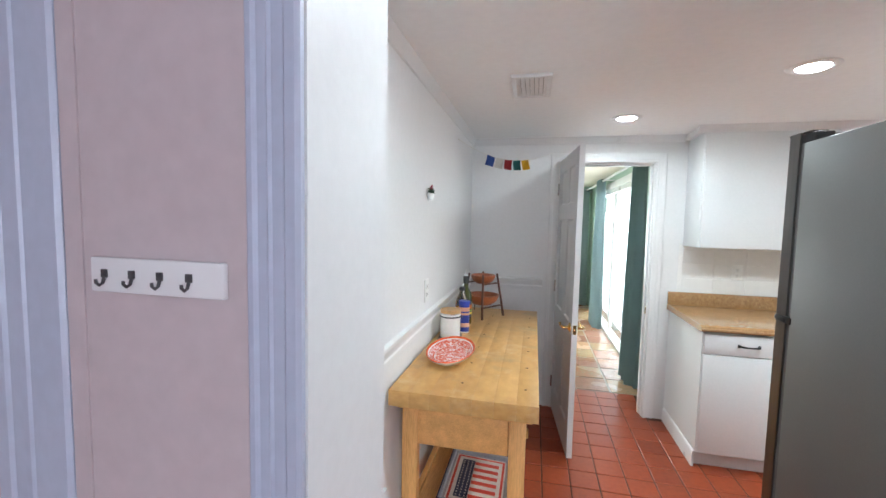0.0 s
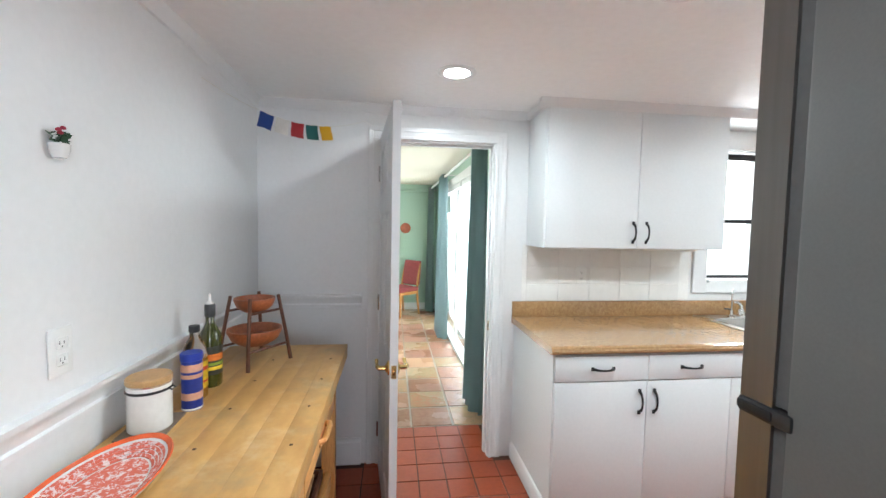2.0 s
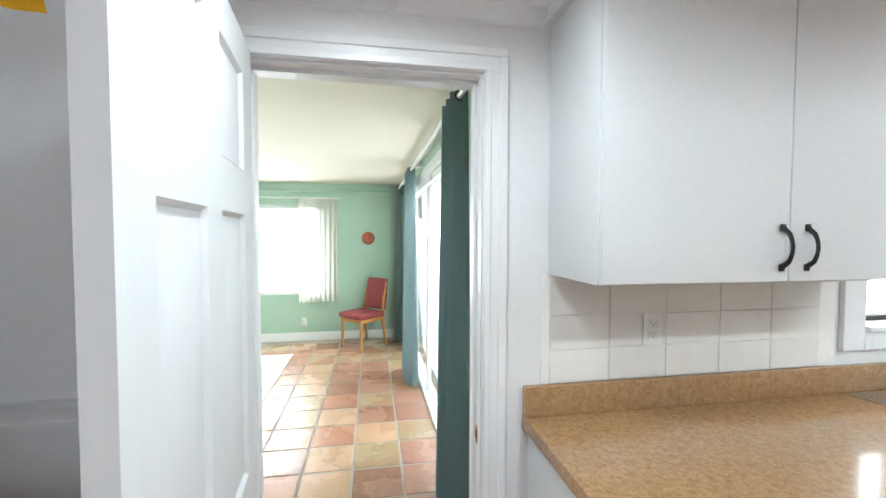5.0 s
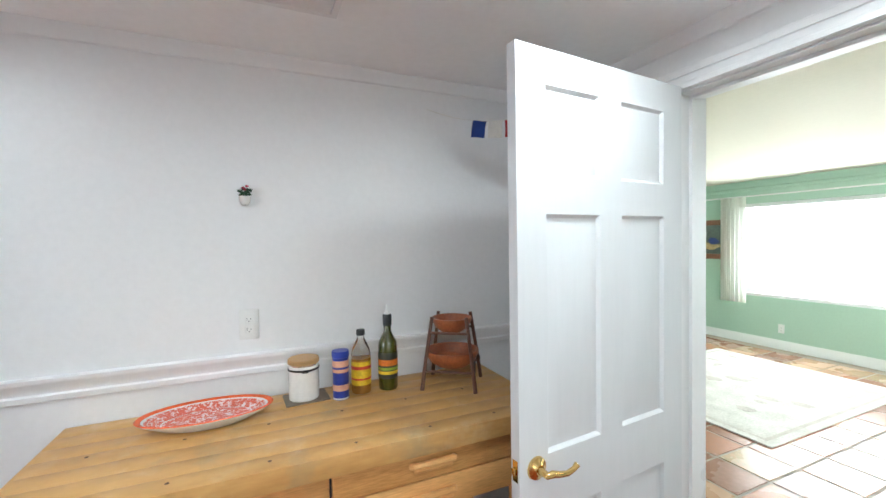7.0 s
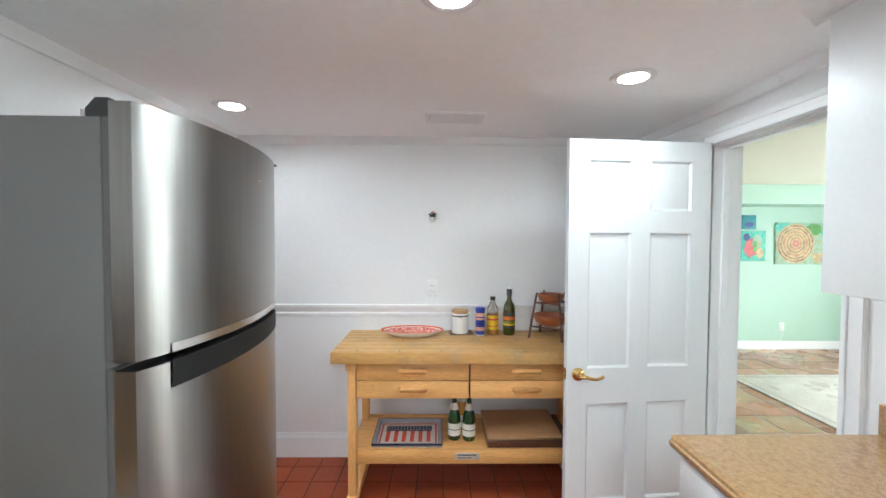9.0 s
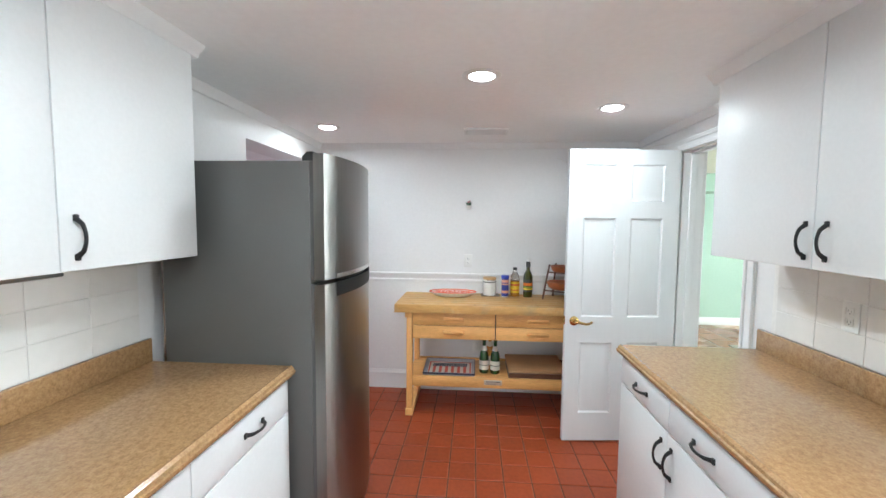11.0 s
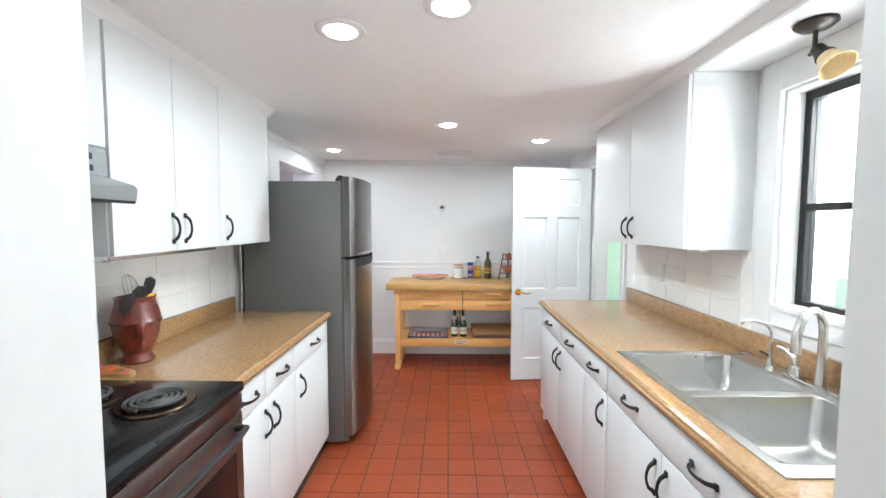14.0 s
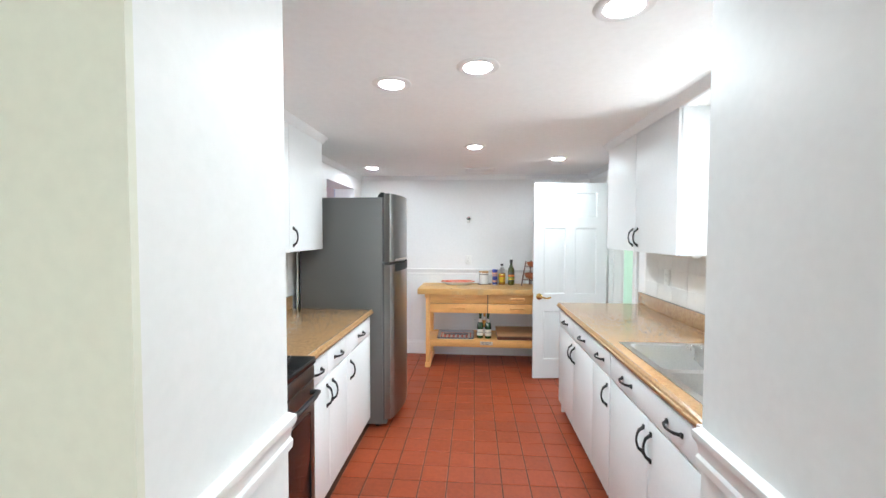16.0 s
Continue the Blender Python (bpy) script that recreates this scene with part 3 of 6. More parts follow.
def base_cab(x0, x1, y0, y1, s, drawers, doors, label, sink=None):
    """s=-1 faces south (front at y0), s=+1 faces north (front at y1)."""
    c = thing("base_cabinet", label, "cabinet", 0, 0, 0, 0)
    f = y0 if s < 0 else y1
    back = y1 if s < 0 else y0
    a, b = sorted((f, back))
    if sink:
        # carcass open at the top, for the sink bowls; sink names the end that has a full-height side
        e0, e1 = (x0, x0 + 0.018) if sink == "west" else (x1 - 0.018, x1)
        part("body", boxes((x0, x1, a, b, 0.10, 0.72)), CAB, c)
        part("front_rail", boxes((x0, x1, a, a + 0.03, 0.72, 0.885)), CAB, c)
        part("back_rail", boxes((x0, x1, b - 0.02, b, 0.72, 0.885)), CAB, c)
        part("side_panel", boxes((e0, e1, a + 0.03, b - 0.02, 0.72, 0.885)), CAB, c)
    else:
        part("body", box(x0, x1, a, b, 0.10, 0.885, 0.002), CAB, c)
    k0, k1 = sorted((f - s * 0.045, back))
    part("toe_kick", box(x0, x1, k0, k1, 0.0, 0.10, 0.001), CAB, c)
    for d0, d1, hxs in drawers:
        d = front("drawer_front", c, d0, d1, 0.752, 0.878, f, s, None, 0.815, False)
        for hx in hxs:
            pull(d, hx, f + s * 0.018, 0.815, s, False)
    for d0, d1, hx in doors:
        front("door", c, d0, d1, 0.108, 0.746, f, s, hx, 0.643, True)
    return c


FN, FS = 2.90, 1.361
base_cab(0.80, 2.068, FN, YN, -1, [(0.802, 1.295, (1.05,)), (1.295, 2.066, (1.53, 1.915))], [(0.802, 1.29, 1.25), (1.29, 1.76, 1.33), (1.76, 2.066, 2.032)], "white base cabinet with drawers and black pulls", "west")
base_cab(2.072, SX0, FN, YN, -1, [(2.074, SX0 - 0.004, (2.31, 2.76, 3.12))], [(2.074, 2.54, 2.505), (2.54, 2.965, 2.575), (2.965, SX0 - 0.004, 3.015)], "white sink base cabinet with black pulls", "east")
base_cab(1.25, 2.41, YS, FS, 1, [(1.252, 1.832, (1.52,)), (1.832, 2.15, (1.985,)), (2.15, 2.408, (2.297,))], [(1.252, 1.81, 1.75), (1.81, 2.12, 2.078), (2.12, 2.408, 2.163)], "white base cabinet with drawers and black pulls")
setting("baseboard", extrude_profile([(0.80, 0), (0.785, 0), (0.785, 0.085), (0.792, 0.10), (0.80, 0.105)], "y", FN + 0.01, YN - 0.02), TRIM, "white baseboard at the cabinet end", "baseboard")


def counter_edge(f, s, z0=0.89, z1=0.93):
    """Bull-nosed front of a laminate top; s points out of the front."""
    return [(f, z0), (f + s * 0.012, z0), (f + s * 0.022, z0 + 0.006), (f + s * 0.026, z0 + 0.016), (f + s * 0.025, z0 + 0.022), (f + s * 0.019, z0 + 0.025), (f + s * 0.017, z1 - 0.006), (f + s * 0.008, z1 + 0.002), (f, z1)]


SK = (2.06, 2.94, 2.955, 3.49)     # sink hole


def slab_with_hole(xs, ys, z0, z1):
    """A slab over a 3 by 3 grid whose middle cell is open, as one welded body."""
    bm = bmesh.new()
    for i in range(3):
        for j in range(3):
            if (i, j) != (1, 1):
                bx(bm, xs[i], xs[i + 1], ys[j], ys[j + 1], z0, z1)
    bmesh.ops.remove_doubles(bm, verts=bm.verts, dist=0.0005)
    inner = [f for f in bm.faces if all(len(e.link_faces) > 2 for e in f.edges) and abs(f.normal.z) < 0.5]
    bmesh.ops.delete(bm, geom=inner, context="FACES_ONLY")
    return bm


top = slab_with_hole((0.78, SK[0], SK[1], SX0 - 0.002), (FN - 0.012, SK[2], SK[3], YN - 0.002), 0.89, 0.93)
ct = thing("countertop", "speckled brown laminate countertop with backsplash", "countertop")
part("top", top, LAMIN, ct)
part("front_edge", extrude_profile(counter_edge(FN - 0.012, -1), "x", 0.778, SX0 - 0.002), LAMIN, ct, "moulded bull-nose edge")
part("backsplash", box(0.78, SX0 - 0.002, YN - 0.026, YN - 0.002, 0.93, 1.03, 0.004), LAMIN, ct)
ct2 = thing("countertop", "speckled brown laminate countertop with backsplash", "countertop")
part("top", boxes((1.225, 2.412, YS + 0.002, FS + 0.012, 0.89, 0.93)), LAMIN, ct2)
part("front_edge", extrude_profile(counter_edge(FS + 0.012, 1), "x", 1.223, 2.412), LAMIN, ct2, "moulded bull-nose edge")
part("backsplash", box(1.225, 2.412, YS + 0.002, YS + 0.026, 0.93, 1.03, 0.004), LAMIN, ct2)


def wall_cab(x0, x1, y0, y1, z0, z1, s, doors, label, hz=None):
    c = thing("wall_cabinet", label, "cabinet")
    part("body", box(x0, x1, y0, y1, z0, z1, 0.002), CAB, c)
    f = y0 if s < 0 else y1
    for d0, d1, hx in doors:
        front("door", c, d0, d1, z0 + 0.003, z1 - 0.004, f, s, hx, z0 + 0.096, True)
    return c


UZ0, UZ1 = 1.392, 2.185
wall_cab(0.866, 1.995, 3.258, YN, UZ0, UZ1, -1, [(0.868, 1.43, 1.402), (1.43, 1.993, 1.484)], "white wall cabinet with two flat doors")
wall_cab(2.83, SX0, 3.258, YN, UZ0, UZ1, -1, [(2.832, SX0 - 0.004, 2.885)], "white wall cabinet with one flat door beside window")
wall_cab(1.287, 2.495, YS, 1.013, UZ0, UZ1, 1, [(1.289, 1.833, 1.787), (1.833, 2.166, 2.118), (2.166, 2.493, 2.195)], "white wall cabinet with three flat doors")
wall_cab(2.50, 3.26, YS, 1.013, 1.755, UZ1, 1, [(2.502, 2.88, None), (2.88, 3.258, None)], "short white wall cabinet above the range hood")
setting("soffit", boxes((0.84, SX0, 3.252, YN, UZ1 + 0.001, CZ), (1.27, SX0, YS, 1.019, UZ1 + 0.001, CZ)), WHITE, "white soffit above the wall cabinets", "soffit")
setting("crown_moulding", extrude_profile(crown_profile(3.252, -0.045), "x", 0.815, SX0), TRIM, "white crown moulding above cabinets", "crown moulding")
setting("crown_moulding", extrude_profile(crown_profile(1.019, 0.045), "x", 1.25, SX0), TRIM, "white crown moulding above cabinets", "crown moulding")


# ---- fridge ----
POCKET = mat("matt_black_pocket", (0.008, 0.008, 0.008), 0.6, var=0.1, fine=120, spec=0.2)
def fridge(x0, x1):
    c = thing("refrigerator", "stainless steel top-freezer refrigerator with grey sides", "refrigerator")
    part("body", box(x0, x1, 0.86, 1.50, 0.03, 1.785, 0.006), FRSIDE, c, "dark grey textured side panels")
    part("gasket", boxes((x0 + 0.005, x1 - 0.005, 1.50, 1.5165, 0.07, 1.275), (x0 + 0.005, x1 - 0.005, 1.50, 1.5165, 1.295, 1.784)), mat("grey_gasket_rubber", (0.10, 0.10, 0.10), 0.6, fine=120), c, "grey door gasket")

    def bowed(z0, z1):
        n = 18
        out = [(x0 + (x1 - x0) * k / n, 1.565 + 0.062 * (1 - (2 * k / n - 1) ** 2)) for k in range(n + 1)]
        out[0], out[-1] = (x0, 1.560), (x1, 1.560)
        bm = extrude_profile([(x0, 1.516)] + out + [(x1, 1.516)], "z", z0, z1)
        return bm
    d1 = part("freezer_door", bowed(1.292, 1.815), STEEL, c, "brushed stainless freezer door")
    d2 = part("fridge_door", bowed(0.075, 1.272), STEEL, c, "brushed stainless fridge door")
    n = 14
    for d, z0, z1, nm in ((d1, 1.292, 1.312, "grip"), (d2, 1.214, 1.274, "grip")):
        pts = [(x0 + 0.055 + (x1 - x0 - 0.125) * k / n) for k in range(n + 1)]
        bm = bmesh.new()
        for a, b in zip(pts, pts[1:]):
            def yy(x):
                return 1.568 + 0.062 * (1 - (2 * (x - x0) / (x1 - x0) - 1) ** 2)
            v = [bm.verts.new(q) for q in ((a, yy(a), z0), (b, yy(b), z0), (b, yy(b), z1), (a, yy(a), z1), (a, yy(a) - 0.02, z0), (b, yy(b) - 0.02, z0), (b, yy(b) - 0.02, z1), (a, yy(a) - 0.02, z1))]
            for q in ((0, 1, 2, 3), (4, 7, 6, 5), (0, 4, 5, 1), (3, 2, 6, 7)):
                bm.faces.new([v[i] for i in q])
        bmesh.ops.remove_doubles(bm, verts=bm.verts, dist=0.0003)
        bmesh.ops.recalc_face_normals(bm, faces=bm.faces)
        part(nm, bm, POCKET if d is d2 else CHROME, d, "recessed black grip" if d is d2 else "bright grip lip")
    part("hinge_cover", box(x0 + 0.004, x0 + 0.05, 1.46, 1.56, 1.785, 1.81, 0.004), BLACKP, c)
    part("hinge_cover", box(x0 - 0.004, x0 + 0.03, 1.49, 1.56, 1.272, 1.292, 0.003), BLACKP, c)
    part("hinge_cover", extrude_profile([(1.47, 1.785), (1.5155, 1.785), (1.5155, 1.822), (1.490, 1.822), (1.47, 1.80)], "x", x1 - 0.05, x1 - 0.002), BLACKP, c, "black top hinge cover")
    part("badge", box(0.5 * (x0 + x1) - 0.10, 0.5 * (x0 + x1) - 0.072, 1.615, 1.6245, 1.715, 1.722, 0.002), CHROME, d1, "small chrome badge")
    part("hinge_plate", box(x0 + 0.006, x0 + 0.045, 1.48, 1.575, 1.8105, 1.816, 0.001), BLACKM, c, "dark metal hinge plate")
    part("hinge_plate", box(x0 - 0.006, x0 + 0.028, 1.512, 1.560, 1.276, 1.288, 0.002), BLACKM, c, "dark metal hinge plate")
    part("base_grille", box(x0 + 0.01, x1 - 0.01, 1.42, 1.53, 0.028, 0.072, 0.006), FRSIDE, c, "grey base grille")
    for fx in (x0 + 0.06, x1 - 0.06):
        for fy in (0.93, 1.45):
            part("foot", lathe([(0, 0), (0.022, 0), (0.022, 0.012), (0.012, 0.014), (0.012, 0.034), (0, 0.034)], 12, fx, fy, 0), BLACKP, c)
    return c


fr = fridge(0.467, 1.205)
fr.matrix_world = pose(1.205, 1.522, 0, 0, 0, 1.4) @ Matrix.Translation((-1.205, -1.56, 0))


# ---- workbench ----
HOLE = mat("shaded_hole_wood", (0.09, 0.05, 0.025), 0.8, fine=120)


def workbench():
    b = thing("workbench", "honey-coloured wooden workbench with four drawers and shelf", "workbench")
    x0, x1, y0, y1 = -0.775, -0.212, 1.535, 3.10
    n = 7
    w = (x1 - x0) / n
    for k in range(n):
        part("top_plank", box(x0 + k * w, x0 + (k + 1) * w - 0.0002, y0, y1, 0.835, 0.897, 0.0006), TOPW, b)
    lx, ly0, ly1 = (x0 + 0.06, x1 - 0.075), y0 + 0.11, y1 - 0.11
    for u in lx:
        for v in (ly0, ly1):
            part("leg", box(u - 0.032, u + 0.032, v - 0.022, v + 0.022, 0.05, 0.835, 0.004), WOODX, b)
    for v in (ly0, ly1):
        part("foot", box(x0 + 0.01, x1 - 0.03, v - 0.03, v + 0.03, 0.0, 0.055, 0.006), WOODX, b)
        part("top_cleat", box(x0 + 0.01, x1 - 0.02, v - 0.03, v + 0.03, 0.79, 0.835, 0.004), WOODX, b)
        part("end_panel", box(x0 + 0.09, x1 - 0.11, v - 0.009, v + 0.009, 0.64, 0.80, 0.002), WOOD, b)
    part("shelf", box(x0 + 0.057, x1 - 0.087, ly0 - 0.02, ly1 + 0.02, 0.285, 0.305, 0.003), WOOD, b)
    part("shelf_rail", box(x1 - 0.085, x1 - 0.06, ly0 + 0.024, ly1 - 0.024, 0.235, 0.318, 0.003), WOOD, b)
    part("shelf_rail", box(x0 + 0.03, x0 + 0.055, ly0 + 0.024, ly1 - 0.024, 0.235, 0.318, 0.003), WOOD, b)
    tag = part("label_plate", box(x1 - 0.060, x1 - 0.057, 2.235, 2.375, 0.262, 0.302, 0.001), mat("label_metal", (0.55, 0.50, 0.44), 0.4, 0.3, fine=80), b, "small printed label plate")
    part("label_line", boxes((x1 - 0.0568, x1 - 0.056, 2.25, 2.36, 0.286, 0.292), (x1 - 0.0568, x1 - 0.056, 2.25, 2.33, 0.270, 0.274)), BLACKP, tag)
    xm = (y0 + y1) / 2
    part("drawer_case", boxes((x0 + 0.05, x1 - 0.07, ly0 + 0.03, ly1 - 0.03, 0.624, 0.815)), WOOD, b)
    # Black sheet puts the shade in the drawer gaps into colour.
    part("drawer_gap", boxes((x1 - 0.0715, x1 - 0.0685, ly0 + 0.032, ly1 - 0.032, 0.626, 0.828)), BLACKP, b, "black sheet for the shade between the drawer fronts")
    for a, c in ((ly0 + 0.026, xm - 0.004), (xm + 0.004, ly1 - 0.026)):
        for z0, z1 in ((0.7285, 0.829), (0.622, 0.7235)):
            d = part("drawer_front", box(x1 - 0.068, x1 - 0.048, a, c, z0, z1, 0.003), WOOD, b)
            m, zc, hx = (a + c) / 2, (z0 + z1) / 2, x1 - 0.048
            g = tube([(hx, m - 0.074, zc + 0.002), (hx + 0.018, m - 0.068, zc + 0.008), (hx + 0.024, m - 0.035, zc + 0.012), (hx + 0.024, m + 0.035, zc + 0.012), (hx + 0.018, m + 0.068, zc + 0.008), (hx, m + 0.074, zc + 0.002)], 0.0115, 8)
            bx(g, hx, hx + 0.008, m - 0.07, m + 0.07, zc - 0.024, zc - 0.012, bevel=0.003)
            part("handle", g, WOOD, d, "carved wooden drawer pull")
    # No holes are cut: dark discs on the top carry their shade.
    for u in (x1 - 0.05, x1 - 0.30):
        for k in range(6):
            part("dog_hole", lathe([(0, 0), (0.0055, 0), (0.005, 0.0006), (0, 0.0006)], 10, u, y0 + 0.14 + k * 0.24, 0.897), HOLE, b, "dark disc for the shade in a dog hole")
    return b


workbench()

# ---- more materials ----
RED = mat("red_glaze", (0.62, 0.06, 0.03), 0.3, var=0.1, big=10, fine=90, bump=0.02)
CERAM = mat("white_ceramic", (0.78, 0.77, 0.74), 0.2, var=0.04, big=8, fine=60, bump=0.02)
CERAMR = mat("coral_patterned_glaze", (0.72, 0.15, 0.095), 0.22, var=0.03, big=34, fine=70, bump=0.03, tint=(0.80, 0.67, 0.66))
ramp_of(CERAMR).elements[0].position, ramp_of(CERAMR).elements[1].position = 0.51, 0.57
for k in CERAMR.node_tree.nodes:
    if k.type == "TEX_NOISE":
        k.inputs["Distortion"].default_value = 2.2
RIMC = mat("orange_red_rim_glaze", (0.74, 0.12, 0.035), 0.22, var=0.1, big=30, fine=90, bump=0.02)
BAMBOO = mat("bamboo_lid_wood", (0.50, 0.29, 0.12), 0.45, var=0.12, big=6, fine=60, stretch=(6, 1, 6))
SLATE = mat("slate_mat", (0.20, 0.15, 0.11), 0.6, var=0.15, big=8, fine=80)
BLUEL = mat("blue_printed_paper", (0.015, 0.035, 0.25), 0.4, var=0.1, big=20, fine=90)
PEACH = mat("peach_printed_paper", (0.70, 0.36, 0.24), 0.45, var=0.1, big=25, fine=90)
YELLOW = mat("yellow_printed_paper", (0.85, 0.54, 0.03), 0.45, var=0.2, big=40, fine=110)
ORANGE = mat("orange_printed_paper", (0.70, 0.17, 0.02), 0.45, var=0.2, big=40, fine=110)
DARKL = mat("black_printed_paper", (0.03, 0.03, 0.02), 0.45, var=0.2, big=40, fine=110)
PAPER = mat("cream_paper_label", (0.70, 0.67, 0.60), 0.6, var=0.06, big=25, fine=140)
OLIVE = glass("dark_olive_glass", (0.10, 0.12, 0.015), 0.05)
AMBER = mat("amber_vinegar", (0.60, 0.26, 0.05), 0.12, var=0.1, big=12, fine=50, coat=0.6)
CLEAR = glass("clear_plastic", (0.95, 0.95, 0.93), 0.06)
GREENB = mat("dark_green_bottle_glass", (0.012, 0.06, 0.015), 0.08, var=0.1, big=12, fine=60, coat=0.8)
TERRA = mat("carved_red_brown_wood", (0.33, 0.095, 0.035), 0.38, var=0.25, big=12, fine=80, bump=0.12)
DARKW = mat("dark_turned_wood", (0.10, 0.035, 0.018), 0.4, var=0.2, big=12, fine=80)
BOARDW = mat("walnut_board_wood", (0.40, 0.215, 0.10), 0.5, var=0.15, big=4, fine=50, stretch=(6, 1, 6))
NAVY = mat("navy_enamel", (0.02, 0.03, 0.07), 0.3, var=0.2, big=30, fine=160)
CLAY = mat("painted_red_clay", (0.17, 0.032, 0.018), 0.33, var=0.35, big=9, fine=70, bump=0.2, coat=0.2)
TEAL = sheer("teal_velvet_curtain", (0.36, 0.46, 0.475), 0.42)
SHEER = sheer("sheer_white_curtain", (0.90, 0.89, 0.85), 0.78)
UPH = mat("red_woven_upholstery", (0.27, 0.05, 0.055), 0.85, var=0.25, big=30, fine=150, bump=0.2)
CHAIRW = mat("golden_oak_chair_wood", (0.48, 0.22, 0.055), 0.4, var=0.15, big=5, fine=50, stretch=(6, 6, 1))
RUGM = mat("faded_cream_rug", (0.56, 0.54, 0.50), 0.95, var=0.10, big=5, fine=60, bump=0.25, tint=(0.70, 0.68, 0.64))
RUGP = mat("faded_grey_rug_pattern", (0.50, 0.455, 0.42), 0.95, var=0.15, big=6, fine=60, bump=0.2)
OUTL = mat("white_outlet_plastic", (0.78, 0.78, 0.76), 0.35, var=0.02, big=10, fine=80, bump=0.01)
FROST = mat("amber_frosted_glass", (0.80, 0.62, 0.36), 0.4, var=0.08, big=10, fine=60, bump=0.02)
BRONZE = mat("dark_bronze", (0.05, 0.042, 0.035), 0.4, 0.6, var=0.2, big=10, fine=90)
COPPER = mat("burnt_copper_ring", (0.16, 0.10, 0.07), 0.25, 1.0, var=0.2, big=10, fine=90)
stain(CLAY, (0.035, 0.012, 0.010), 14.0, 0.52, 0.64, 0.75)
SOAP = mat("yellow_soap", (0.75, 0.62, 0.10), 0.2, var=0.04, big=10, fine=50, coat=0.5)


# ---- ceiling and wall fixtures ----
proto = None
for lx, ly in DOWNLIGHTS:
    if proto is None:
        proto = thing("recessed_light", "round white recessed ceiling light, switched on", "ceiling light", lx, ly, CZ, 0, "recessed ceiling lights")
        part("trim_ring", lathe([(0.058, -0.001), (0.062, -0.006), (0.082, -0.007), (0.092, -0.003), (0.094, 0.0), (0.058, 0.0)], 36), TRIM, proto)
        part("lens", lathe([(0.0, -0.015), (0.028, -0.0145), (0.046, -0.0115), (0.056, -0.006), (0.058, -0.001), (0.0, -0.001)], 32), LIGHT, proto, "glowing white lens")
    else:
        copy_thing(proto, pose(lx, ly, CZ))


def vent(x, y):
    v = thing("ceiling_vent", "white louvred air vent in the ceiling", "air vent", x, y, CZ)
    hx, hy = 0.095, 0.165
    part("frame", boxes((-hx, -hx + 0.022, -hy, hy, -0.014, 0), (hx - 0.022, hx, -hy, hy, -0.014, 0), (-hx + 0.022, hx - 0.022, -hy, -hy + 0.022, -0.014, 0), (-hx + 0.022, hx - 0.022, hy - 0.022, hy, -0.014, 0), bevel=0.002), TRIM, v)
    # Thin sheet under the ceiling; its dark grey stands for duct shade.
    part("backing", boxes((-hx + 0.022, hx - 0.022, -hy + 0.022, hy - 0.022, -0.0015, -0.0005)), mat("duct_shade_grey", (0.22, 0.21, 0.20), 0.8), v, "grey sheet for the shade behind the louvres")
    for k in range(7):
        xx = -hx + 0.032 + k * 0.0215
        b = bmesh.new()
        bx(b, -0.010, 0.010, -hy + 0.024, hy - 0.024, -0.0008, 0.0008)
        bmesh.ops.transform(b, matrix=Matrix.Translation((xx, 0, -0.0085)) @ Matrix.Rotation(radians(-20), 4, "Y"), verts=b.verts)
        part("slat", b, TRIM, v)


vent(-0.29, 2.222)


# Grey carries the shade inside the outlet slots, drawn as raised bars.
SLOTM = mat("shaded_slot", (0.20, 0.20, 0.20), 0.6, fine=120)


def outlet(x, y, z, rz, label="white duplex wall outlet", gang=1, slots=True):
    """Plate in the local x-z plane, facing -y."""
    o = thing("wall_outlet", label, "outlet", x, y, z, rz)
    w = 0.035 + 0.023 * (gang - 1)
    part("plate", box(-w, w, -0.006, 0, -0.058, 0.058, 0.003), OUTL, o)
    for g in range(gang):
        cx = (g - (gang - 1) / 2) * 0.046
        for zz in (-0.02, 0.02):
            s = part("socket", box(cx - 0.016, cx + 0.016, -0.008, -0.006, zz - 0.014, zz + 0.014, 0.003), OUTL, o)
            if slots:
                part("slot", boxes((cx - 0.008, cx - 0.006, -0.0085, -0.008, zz - 0.003, zz + 0.006), (cx + 0.005, cx + 0.007, -0.0085, -0.008, zz - 0.003, zz + 0.005), (cx - 0.002, cx + 0.002, -0.0085, -0.008, zz - 0.010, zz - 0.006)), SLOTM, s)
    return o


outlet(XW + 0.001, 2.094, 1.188, 90)
outlet(1.243, YN - 0.007, 1.20, 0)
outlet(SX0 - 0.007, 3.44, 1.185, -90, "white triple wall switch plate", 3, False)
outlet(1.93, YS + 0.007, 1.21, 180)
outlet(-0.66, 8.249, 0.27, 0)
outlet(-2.05, 8.249, 0.27, 0)
outlet(-3.499, 6.914, 0.32, 90)
outlet(XW + 0.0065, 2.18, 0.42, 90, "white outlet below the workbench")
cord = thing("power_cord", "thin white power cord trailing to the floor", "cord")
part("cord", tube([(-3.49, 6.91, 0.30), (-3.46, 6.90, 0.22), (-3.44, 6.84, 0.08), (-3.40, 6.74, 0.010), (-3.30, 6.57, 0.009), (-3.20, 6.44, 0.009), (-3.08, 6.57, 0.009), (-3.00, 6.77, 0.009), (-3.12, 6.92, 0.009), (-3.3, 6.94, 0.009)], 0.005, 8), OUTL, cord)

